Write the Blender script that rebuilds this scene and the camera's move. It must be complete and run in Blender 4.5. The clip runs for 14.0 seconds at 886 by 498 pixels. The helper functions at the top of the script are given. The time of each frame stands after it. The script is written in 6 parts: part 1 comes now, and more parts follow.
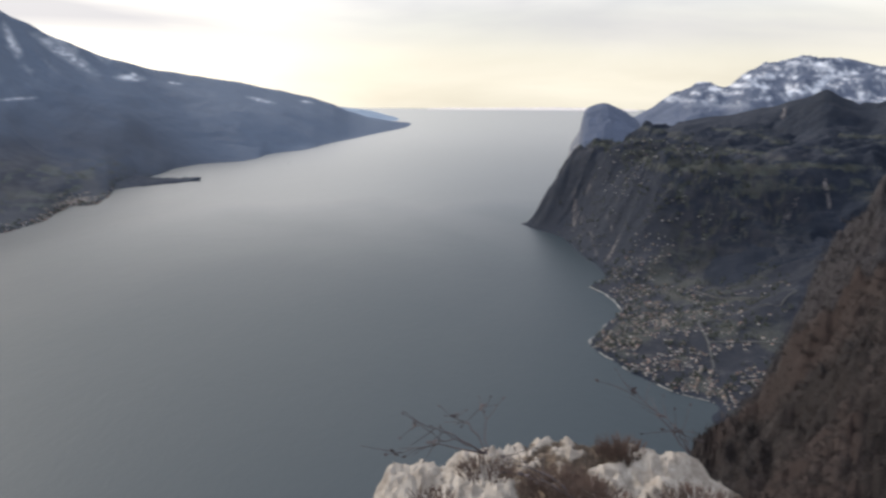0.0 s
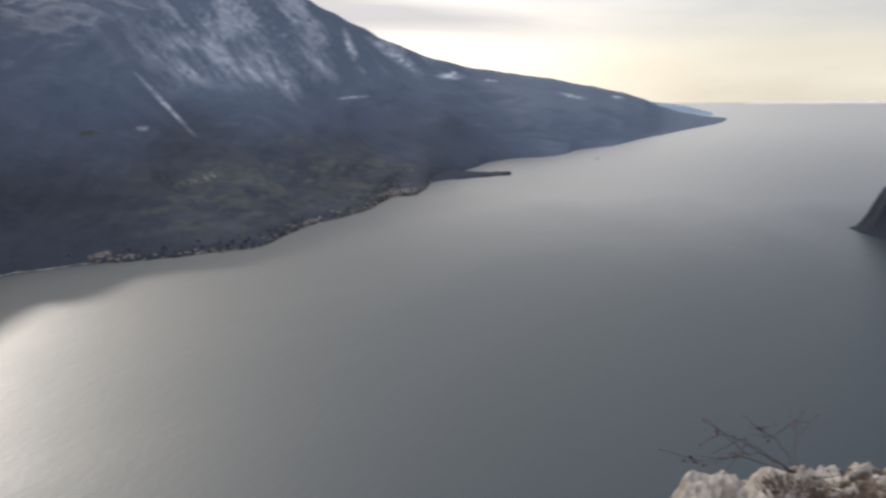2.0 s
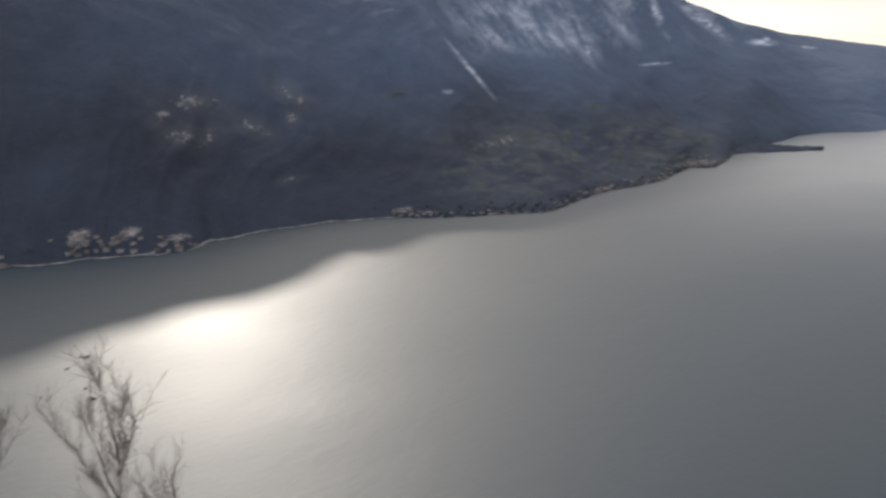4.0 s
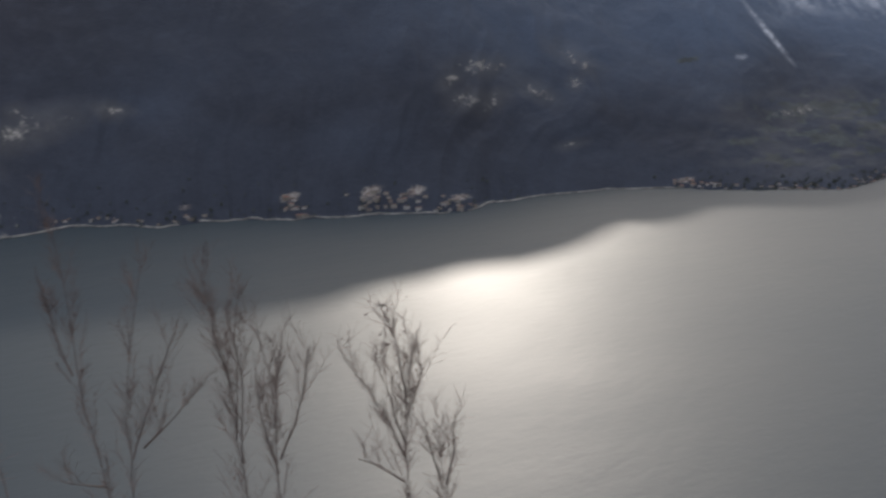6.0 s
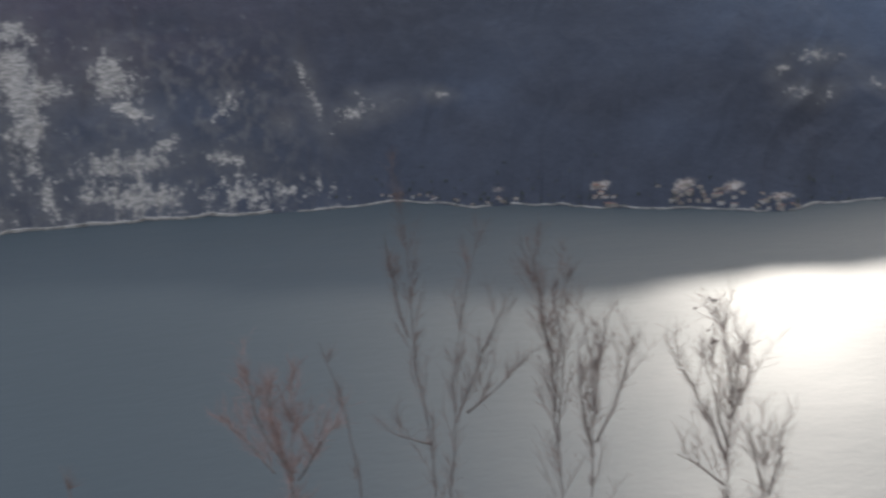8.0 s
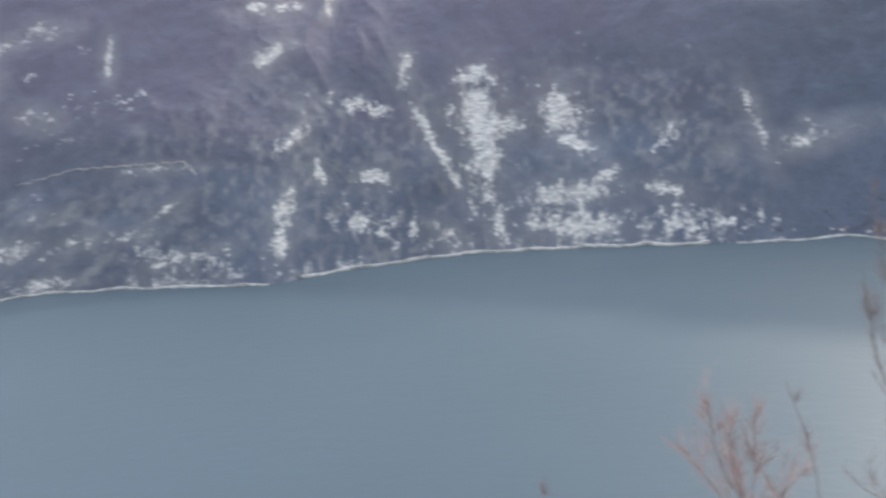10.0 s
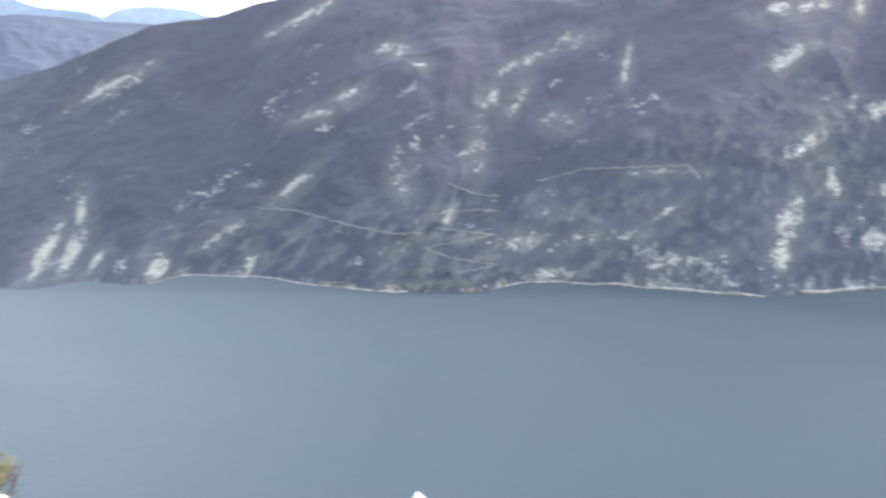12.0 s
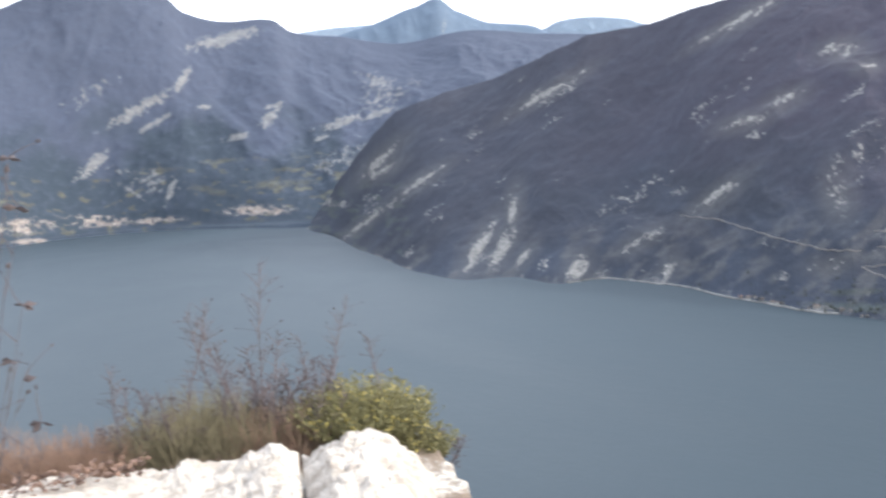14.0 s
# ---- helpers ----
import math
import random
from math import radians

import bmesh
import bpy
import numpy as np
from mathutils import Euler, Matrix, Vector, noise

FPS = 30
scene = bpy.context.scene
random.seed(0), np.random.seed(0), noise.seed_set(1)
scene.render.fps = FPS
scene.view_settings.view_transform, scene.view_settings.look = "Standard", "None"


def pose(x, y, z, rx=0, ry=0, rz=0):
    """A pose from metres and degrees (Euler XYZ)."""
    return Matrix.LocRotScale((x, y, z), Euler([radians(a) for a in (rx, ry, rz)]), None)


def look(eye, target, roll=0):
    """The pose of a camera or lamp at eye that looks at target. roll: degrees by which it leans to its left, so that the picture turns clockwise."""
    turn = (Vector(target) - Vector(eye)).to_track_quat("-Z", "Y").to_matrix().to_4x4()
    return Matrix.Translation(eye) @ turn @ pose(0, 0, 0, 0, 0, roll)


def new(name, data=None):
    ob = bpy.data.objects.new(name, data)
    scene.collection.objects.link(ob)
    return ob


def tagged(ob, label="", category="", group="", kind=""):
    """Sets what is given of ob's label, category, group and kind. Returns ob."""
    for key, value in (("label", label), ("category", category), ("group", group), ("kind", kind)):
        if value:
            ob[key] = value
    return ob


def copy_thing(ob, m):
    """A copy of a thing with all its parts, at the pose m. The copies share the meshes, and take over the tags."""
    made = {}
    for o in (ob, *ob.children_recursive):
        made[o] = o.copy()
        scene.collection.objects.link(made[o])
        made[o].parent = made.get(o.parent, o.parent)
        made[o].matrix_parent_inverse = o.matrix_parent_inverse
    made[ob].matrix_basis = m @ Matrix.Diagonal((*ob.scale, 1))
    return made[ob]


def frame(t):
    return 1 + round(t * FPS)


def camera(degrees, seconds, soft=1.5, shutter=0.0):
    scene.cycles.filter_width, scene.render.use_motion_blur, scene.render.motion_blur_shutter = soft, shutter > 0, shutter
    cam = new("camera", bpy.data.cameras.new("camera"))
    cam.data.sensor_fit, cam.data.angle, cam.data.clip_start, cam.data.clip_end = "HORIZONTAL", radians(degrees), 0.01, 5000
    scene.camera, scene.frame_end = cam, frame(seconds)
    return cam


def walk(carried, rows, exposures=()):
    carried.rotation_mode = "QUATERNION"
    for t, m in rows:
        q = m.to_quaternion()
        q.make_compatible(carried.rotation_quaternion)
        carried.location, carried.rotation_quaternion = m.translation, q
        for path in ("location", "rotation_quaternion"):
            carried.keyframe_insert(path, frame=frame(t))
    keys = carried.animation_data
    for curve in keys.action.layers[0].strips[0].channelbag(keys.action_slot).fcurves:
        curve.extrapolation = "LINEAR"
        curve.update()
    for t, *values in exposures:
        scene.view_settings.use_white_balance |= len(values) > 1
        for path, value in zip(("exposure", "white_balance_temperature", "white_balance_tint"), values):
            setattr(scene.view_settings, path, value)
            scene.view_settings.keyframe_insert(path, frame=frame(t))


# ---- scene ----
# ---------------------------------------------------------------- camera
# The eye is the origin; the lake lies LAKE metres below it.
cam = camera(52.0, 14.0, soft=2.6, shutter=0.6)
PATH = [
    (0, pose(0.000, 0.000, 0, 79.42, -0.27, 0.00)),
    (0.5, pose(0.000, 0.000, 0, 79.60, 0.02, 4.10)),
    (1, pose(0.000, 0.000, 0, 79.56, 0.30, 8.90)),
    (1.5, pose(0.000, 0.000, 0, 79.39, 0.77, 13.62)),
    (2, pose(0.000, 0.000, 0, 79.24, 0.82, 19.16)),
    (2.5, pose(0.000, 0.000, 0, 79.08, 1.00, 23.90)),
    (3, pose(0.000, 0.000, 0, 78.51, 0.58, 28.71)),
    (3.5, pose(-0.010, -0.006, 0, 78.07, 0.91, 32.81)),
    (4, pose(-0.028, -0.019, 0, 77.39, 0.58, 37.64)),
    (4.2, pose(-0.034, -0.024, 0, 77.19, 0.86, 39.56)),
    (6.3, pose(-0.086, -0.083, 0, 75.25, 1.20, 57.61)),
    (6.5, pose(-0.090, -0.089, 0, 75.07, 1.17, 59.28)),
    (7, pose(-0.100, -0.122, 0, 74.91, 1.33, 64.11)),
    (9.3, pose(-0.125, -0.422, 0, 77.14, 4.37, 91.16)),
    (9.5, pose(-0.124, -0.434, 0, 77.63, 5.05, 94.10)),
    (10, pose(-0.120, -0.467, 0, 78.87, 5.34, 101.62)),
    (10.5, pose(-0.112, -0.496, 0, 79.85, 5.96, 108.63)),
    (11, pose(-0.099, -0.528, 0, 80.48, 6.00, 116.43)),
    (11.5, pose(-0.082, -0.556, 0, 81.19, 5.87, 123.97)),
    (12, pose(-0.059, -0.586, 0, 82.08, 5.31, 132.76)),
    (12.5, pose(-0.034, -0.609, 0, 82.49, 4.50, 140.38)),
    (13, pose(-0.007, -0.629, 0, 83.08, 4.41, 148.23)),
    (13.5, pose(0.016, -0.641, 0, 83.81, 4.38, 154.10)),
    (14, pose(0.036, -0.650, 0, 84.78, 4.60, 159.06)),
]
# seconds, stops, kelvin, tint: the clip's camera opens up and turns cooler as it swings away from the sun
EXPOSURES = [
    (0.0, 0.22, 6380, 11), (0.5, 0.16, 6400, 11), (1.5, 0.06, 6430, 12), (2.2, 0.0, 6430, 12), (3.0, -0.02, 6430, 12), (4.2, -0.07, 6460, 12), (6.3, -0.18, 6460, 13), (7.2, -0.12, 6420, 13),
    (9.3, 1.45, 6150, 8), (10.0, 1.65, 6100, 8), (11.0, 1.84, 6070, 7), (12.5, 1.85, 6120, 8), (14.0, 1.30, 6130, 9),
]
walk(cam, PATH, EXPOSURES)

LAKE = -150.0
RIM = 4850.0

# ---------------------------------------------------------------- sky and sun
SUN_AZ, SUN_EL = 52.5, 23.0          # degrees, azimuth counted to the left of +y


def direction(az, el):
    a, e = radians(az), radians(el)
    return Vector((-math.sin(a) * math.cos(e), math.cos(a) * math.cos(e), math.sin(e)))


sun = new("sun", bpy.data.lights.new("sun", "SUN"))
sun.data.energy, sun.data.angle, sun.data.color = 2.5, radians(1.5), (1.0, 0.92, 0.80)
sun.matrix_world = look((0, 0, 0), -direction(SUN_AZ, SUN_EL))


def node(tree, kind, **values):
    n = tree.nodes.new(kind)
    for key, value in values.items():
        if key in n.inputs:
            n.inputs[key].default_value = value
        else:
            setattr(n, key, value)
    return n


world = bpy.data.worlds.new("sky")
scene.world = world
world.use_nodes = True
wt = world.node_tree
wt.nodes.clear()
out = node(wt, "ShaderNodeOutputWorld")
back = node(wt, "ShaderNodeBackground", Strength=1.0)
sky = node(wt, "ShaderNodeTexSky", sky_type="NISHITA", sun_disc=False, sun_elevation=radians(SUN_EL),
           sun_rotation=radians(-SUN_AZ), altitude=900.0, air_density=1.0, dust_density=1.5)
dim = node(wt, "ShaderNodeVectorMath", operation="SCALE", Scale=0.085)
co = node(wt, "ShaderNodeTexCoord")
sep = node(wt, "ShaderNodeSeparateXYZ")
low = node(wt, "ShaderNodeMapRange", **{"From Min": 0.0, "From Max": 0.75, "To Min": 1.0, "To Max": 0.80})
stretch = node(wt, "ShaderNodeMapping", Scale=(2.2, 2.2, 9.0))
puff = node(wt, "ShaderNodeTexNoise", Scale=1.3, Detail=6.0, Roughness=0.55, Distortion=0.4)
cover = node(wt, "ShaderNodeMapRange", **{"From Min": 0.36, "From Max": 0.66, "To Min": 0.7, "To Max": 1.0})
amount = node(wt, "ShaderNodeMath", operation="MULTIPLY")
tone = node(wt, "ShaderNodeValToRGB")
tone.color_ramp.elements[0].position, tone.color_ramp.elements[0].color = 0.0, (0.90, 0.84, 0.69, 1)
tone.color_ramp.elements[1].position, tone.color_ramp.elements[1].color = 0.9, (1.7, 1.9, 2.18, 1)
tone.color_ramp.elements.new(0.07).color = (0.88, 0.85, 0.77, 1)
tone.color_ramp.elements.new(0.12).color = (1.18, 1.17, 1.16, 1)
tone.color_ramp.elements.new(0.20).color = (1.20, 1.22, 1.25, 1)
tone.color_ramp.elements.new(0.36).color = (0.98, 1.04, 1.13, 1)
mix = node(wt, "ShaderNodeMix", data_type="RGBA")
ln = wt.links.new
ln(co.outputs["Generated"], sep.inputs[0])
ln(sep.outputs["Z"], low.inputs["Value"])
ln(co.outputs["Generated"], stretch.inputs["Vector"])
ln(stretch.outputs[0], puff.inputs["Vector"])
ln(puff.outputs["Fac"], cover.inputs["Value"])
ln(cover.outputs[0], amount.inputs[0])
ln(low.outputs[0], amount.inputs[1])
ln(sep.outputs["Z"], tone.inputs[0])
ln(sky.outputs[0], dim.inputs[0])
ln(amount.outputs[0], mix.inputs["Factor"])
ln(dim.outputs[0], mix.inputs["A"])
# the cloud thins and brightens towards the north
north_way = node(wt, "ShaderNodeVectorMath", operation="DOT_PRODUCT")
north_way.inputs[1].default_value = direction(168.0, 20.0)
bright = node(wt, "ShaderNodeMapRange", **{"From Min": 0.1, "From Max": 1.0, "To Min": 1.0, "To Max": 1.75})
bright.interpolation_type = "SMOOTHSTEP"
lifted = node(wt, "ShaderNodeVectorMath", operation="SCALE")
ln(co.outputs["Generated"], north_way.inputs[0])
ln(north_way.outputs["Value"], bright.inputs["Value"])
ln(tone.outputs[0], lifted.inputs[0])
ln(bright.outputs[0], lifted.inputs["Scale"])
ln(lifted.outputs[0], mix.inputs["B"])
# grey veils low over the lake
drift = node(wt, "ShaderNodeMapping", Location=(0.35, 0.2, 0.0), Scale=(1.6, 1.6, 13.0))
veil = node(wt, "ShaderNodeTexNoise", Scale=1.1, Detail=5.0, Roughness=0.5, Distortion=0.5)
grey = node(wt, "ShaderNodeMapRange", **{"From Min": 0.36, "From Max": 0.66, "To Min": 0.0, "To Max": 0.8})
height = node(wt, "ShaderNodeMapRange", **{"From Min": 0.02, "From Max": 0.06})
share = node(wt, "ShaderNodeMath", operation="MULTIPLY")
veiled = node(wt, "ShaderNodeMix", data_type="RGBA")
veiled.inputs["B"].default_value = (0.56, 0.55, 0.58, 1)
ln(co.outputs["Generated"], drift.inputs["Vector"])
ln(drift.outputs[0], veil.inputs["Vector"])
ln(veil.outputs["Fac"], grey.inputs["Value"])
ln(sep.outputs["Z"], height.inputs["Value"])
ln(grey.outputs[0], share.inputs[0])
ln(height.outputs[0], share.inputs[1])
ln(share.outputs[0], veiled.inputs["Factor"])
# thin cloud glows round the sun, and haze low under it
toward = node(wt, "ShaderNodeVectorMath", operation="DOT_PRODUCT")
toward.inputs[1].default_value = direction(SUN_AZ, SUN_EL)
near_sun = node(wt, "ShaderNodeMapRange", **{"From Min": 0.87, "From Max": 1.0, "To Min": 0.0, "To Max": 1.0})
near_sun.interpolation_type = "SMOOTHERSTEP"
glow = node(wt, "ShaderNodeMix", data_type="RGBA", blend_type="ADD", B=(2.5, 2.2, 1.8, 1))
glow.inputs["B"].default_value = (2.5, 2.2, 1.8, 1)
ln(co.outputs["Generated"], toward.inputs[0])
ln(toward.outputs["Value"], near_sun.inputs["Value"])
ln(near_sun.outputs[0], glow.inputs["Factor"])
low_haze = node(wt, "ShaderNodeVectorMath", operation="DOT_PRODUCT")
low_haze.inputs[1].default_value = direction(35.0, 19.0)
ln(co.outputs["Generated"], low_haze.inputs[0])
wide_sun = node(wt, "ShaderNodeMapRange", **{"From Min": 0.74, "From Max": 1.0, "To Min": 0.0, "To Max": 1.0})
wide_sun.interpolation_type = "SMOOTHERSTEP"
halo = node(wt, "ShaderNodeMix", data_type="RGBA", blend_type="ADD")
halo.inputs["B"].default_value = (1.6, 1.45, 1.22, 1)
ln(low_haze.outputs["Value"], wide_sun.inputs["Value"])
# the haze stands over the low cream band of sky
above = node(wt, "ShaderNodeMapRange", **{"From Min": 0.05, "From Max": 0.24, "To Min": 0.36, "To Max": 1.0})
above.interpolation_type = "SMOOTHSTEP"
haze_share = node(wt, "ShaderNodeMath", operation="MULTIPLY")
ln(sep.outputs["Z"], above.inputs["Value"])
ln(wide_sun.outputs[0], haze_share.inputs[0])
ln(above.outputs[0], haze_share.inputs[1])
ln(haze_share.outputs[0], halo.inputs["Factor"])
ln(mix.outputs["Result"], halo.inputs["A"])
ln(halo.outputs["Result"], veiled.inputs["A"])
ln(veiled.outputs["Result"], glow.inputs["A"])
ln(glow.outputs["Result"], back.inputs["Color"])
ln(back.outputs[0], out.inputs[0])


# ---------------------------------------------------------------- materials
def material(name):
    m = bpy.data.materials.new(name)
    m.use_nodes = True
    t = m.node_tree
    return m, t, t.nodes["Principled BSDF"], t.links.new


def noise_tex(t, coord, scale, detail=5.0, rough=0.55, dist=0.0):
    n = node(t, "ShaderNodeTexNoise", Scale=scale, Detail=detail, Roughness=rough, Distortion=dist)
    t.links.new(coord, n.inputs["Vector"])
    return n.outputs["Fac"]


def band(t, value, lo, hi, a=0.0, b=1.0):
    n = node(t, "ShaderNodeMapRange", **{"From Min": lo, "From Max": hi, "To Min": a, "To Max": b})
    n.interpolation_type = "SMOOTHSTEP"
    t.links.new(value, n.inputs["Value"])
    return n.outputs[0]


def blend(t, fac, a, b):
    n = node(t, "ShaderNodeMix", data_type="RGBA")
    for key, value in (("Factor", fac), ("A", a), ("B", b)):
        if isinstance(value, (tuple, float)):
            n.inputs[key].default_value = (*value, 1) if isinstance(value, tuple) else value
        else:
            t.links.new(value, n.inputs[key])
    return n.outputs["Result"]


def calc(t, op, a, b):
    n = node(t, "ShaderNodeMath", operation=op)
    for i, value in enumerate((a, b)):
        if isinstance(value, (int, float)):
            n.inputs[i].default_value = value
        else:
            t.links.new(value, n.inputs[i])
    return n.outputs[0]


def bumped(t, bsdf, height, strength, distance):
    n = node(t, "ShaderNodeBump", Strength=strength, Distance=distance)
    t.links.new(height, n.inputs["Height"])
    t.links.new(n.outputs[0], bsdf.inputs["Normal"])


def plain(name, colour, rough=0.8, vary=0.25, scale=3.0, bump=0.0, metal=0.0):
    """A surface of one colour with mottling at two scales."""
    m, t, b, link = material(name)
    co = node(t, "ShaderNodeTexCoord").outputs["Object"]
    n = calc(t, "ADD", calc(t, "MULTIPLY", noise_tex(t, co, scale), 0.6), calc(t, "MULTIPLY", noise_tex(t, co, scale * 7), 0.4))
    dark = tuple(c * (1 - vary) for c in colour)
    light = tuple(min(1.0, c * (1 + vary)) for c in colour)
    link(blend(t, band(t, n, 0.35, 0.65), dark, light), b.inputs["Base Color"])
    b.inputs["Roughness"].default_value, b.inputs["Metallic"].default_value = rough, metal
    if bump:
        bumped(t, b, n, 0.6, bump)
    return m


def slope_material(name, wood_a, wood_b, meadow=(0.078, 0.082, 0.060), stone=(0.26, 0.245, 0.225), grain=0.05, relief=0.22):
    """A wooded mountainside: bare woods, a second tone for conifers and painted haze, meadows, bare rock and old snow,
    spread by the sheet's own masks.
    """
    m, t, b, link = material(name)
    co = node(t, "ShaderNodeTexCoord").outputs["Object"]
    large, mid, fine = noise_tex(t, co, grain * 0.12, 5), noise_tex(t, co, grain, 6, 0.65), noise_tex(t, co, grain * 6, 4, 0.7)
    kind = node(t, "ShaderNodeAttribute", attribute_name="wood_haze_mix").outputs["Fac"]
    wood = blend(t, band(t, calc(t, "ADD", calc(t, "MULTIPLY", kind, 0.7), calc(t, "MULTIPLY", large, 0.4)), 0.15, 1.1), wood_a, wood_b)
    bare = node(t, "ShaderNodeAttribute", attribute_name="bare").outputs["Fac"]
    wood = blend(t, bare, wood, (wood_a[0] * 1.85, wood_a[1] * 1.46, wood_a[2] * 1.55))
    wood = blend(t, band(t, fine, 0.35, 0.75, 0.0, 0.26), wood, tuple(c * 0.5 for c in wood_a))
    wood = blend(t, band(t, mid, 0.45, 0.8, 0.0, 0.4), wood, tuple((p * 2.2 + q * 0.3) * 0.6 for p, q in zip(wood_a, wood_b)))
    mask = {}
    for key in ("rock", "meadow", "town"):
        a = node(t, "ShaderNodeAttribute", attribute_name=key).outputs["Fac"]
        ragged = calc(t, "ADD", a, calc(t, "MULTIPLY", calc(t, "SUBTRACT", calc(t, "ADD", calc(t, "MULTIPLY", mid, 0.4), calc(t, "MULTIPLY", fine, 0.6)), 0.5), 2.0))
        mask[key] = calc(t, "MULTIPLY", band(t, ragged, 0.3, 0.85), band(t, a, 0.02, 0.4))
    c = blend(t, mask["meadow"], wood, blend(t, band(t, mid, 0.4, 0.6), meadow, tuple(v * 0.6 for v in meadow)))
    scree = node(t, "ShaderNodeAttribute", attribute_name="scree").outputs["Fac"]
    c = blend(t, calc(t, "MULTIPLY", scree, band(t, calc(t, "ADD", calc(t, "MULTIPLY", mid, 0.6), calc(t, "MULTIPLY", fine, 0.4)), 0.34, 0.66, 0.45, 1.0)), c, tuple(v * 0.48 for v in stone))
    beds = node(t, "ShaderNodeMapping", Scale=(1.0, 1.0, 3.5))
    link(co, beds.inputs["Vector"])
    bed = noise_tex(t, beds.outputs[0], grain * 2.2, 5, 0.7)
    c = blend(t, calc(t, "MULTIPLY", mask["rock"], band(t, bed, 0.36, 0.56, 0.45, 1.0)), c, blend(t, band(t, fine, 0.35, 0.65), tuple(v * 0.55 for v in stone), tuple(v * 1.08 for v in stone)))
    c = blend(t, mask["town"], c, blend(t, band(t, fine, 0.45, 0.6), (0.15, 0.112, 0.095), (0.26, 0.24, 0.22)))
    snow = node(t, "ShaderNodeAttribute", attribute_name="snow").outputs["Fac"]
    c = blend(t, calc(t, "MULTIPLY", snow, band(t, calc(t, "ADD", calc(t, "MULTIPLY", mid, 0.5), calc(t, "MULTIPLY", fine, 0.5)), 0.35, 0.6, 0.22, 0.75)), c, (0.78, 0.80, 0.85))
    link(c, b.inputs["Base Color"])
    b.inputs["Roughness"].default_value = 0.95
    b.inputs["Specular IOR Level"].default_value = 0.15
    bumped(t, b, calc(t, "ADD", mid, calc(t, "MULTIPLY", fine, 0.5)), 0.9, relief / grain)
    return m


def water_material():
    m, t, b, link = material("lake_water")
    co = node(t, "ShaderNodeTexCoord").outputs["Object"]
    mp = node(t, "ShaderNodeMapping", Rotation=(0, 0, radians(25)), Scale=(1.0, 0.45, 1.0))
    link(co, mp.inputs["Vector"])
    v = mp.outputs[0]
    wind = noise_tex(t, v, 0.004, 4, 0.5, 0.6)
    swell = noise_tex(t, v, 0.25, 5, 0.6)
    chop = noise_tex(t, v, 0.05, 4, 0.6)
    link(blend(t, band(t, wind, 0.3, 0.7), (0.0125, 0.0222, 0.0295), (0.017, 0.028, 0.0365)), b.inputs["Base Color"])
    ways = node(t, "ShaderNodeSeparateXYZ")
    link(co, ways.inputs[0])
    # the water lies calmer towards the open south of the lake
    south = calc(t, "MAXIMUM", calc(t, "MULTIPLY", calc(t, "ADD", ways.outputs["Y"], -350.0), 0.0011), 0.0)
    calm = calc(t, "DIVIDE", 1.0, calc(t, "ADD", 1.0, calc(t, "MULTIPLY", south, south)))
    ruffled = calc(t, "MULTIPLY", calm, band(t, wind, 0.3, 0.7, 0.495, 0.565))
    link(calc(t, "MAXIMUM", ruffled, 0.30), b.inputs["Roughness"])
    b.inputs["IOR"].default_value = 1.333
    # a smooth film on the calm open water
    link(band(t, ways.outputs["Y"], 600, 3000, 0.0, 0.6), b.inputs["Coat Weight"])
    b.inputs["Coat Roughness"].default_value, b.inputs["Coat IOR"].default_value = 0.18, 1.333
    bumped(t, b, calc(t, "ADD", calc(t, "MULTIPLY", swell, 0.6), chop), 0.28, 1.0)
    return m


WATER = water_material()
# EAST's second colour is a pale blue that stands for haze
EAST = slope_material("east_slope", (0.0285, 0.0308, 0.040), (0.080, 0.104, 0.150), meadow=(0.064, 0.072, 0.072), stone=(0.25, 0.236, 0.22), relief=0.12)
# NORTH's blue holds the haze over the lake's head
NORTH = slope_material("north_slope_haze", (0.046, 0.054, 0.079), (0.025, 0.034, 0.045), stone=(0.165, 0.163, 0.165), meadow=(0.088, 0.085, 0.068), grain=0.03, relief=0.10)
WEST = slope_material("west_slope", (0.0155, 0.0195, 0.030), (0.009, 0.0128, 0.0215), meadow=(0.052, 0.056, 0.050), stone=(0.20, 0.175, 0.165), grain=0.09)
# distance haze is put into these four colours, bluer and paler than the land
FAR = slope_material("far_slope_haze", (0.070, 0.084, 0.122), (0.061, 0.075, 0.114), grain=0.03, relief=0.12)
PEAK = slope_material("peak_slope_haze", (0.085, 0.112, 0.155), (0.075, 0.104, 0.15), grain=0.02, relief=0.05)
FARTHEST = slope_material("farthest_slope_haze", (0.20, 0.25, 0.32), (0.17, 0.22, 0.29), grain=0.02)
HAZE_SHORE = slope_material("far_shore_haze", (0.60, 0.55, 0.52), (0.52, 0.49, 0.48), grain=0.02)
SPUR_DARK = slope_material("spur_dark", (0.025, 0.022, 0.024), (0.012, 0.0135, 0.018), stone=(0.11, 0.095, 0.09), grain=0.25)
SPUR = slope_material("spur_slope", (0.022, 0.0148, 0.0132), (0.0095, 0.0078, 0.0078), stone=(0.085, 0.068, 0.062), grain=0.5)


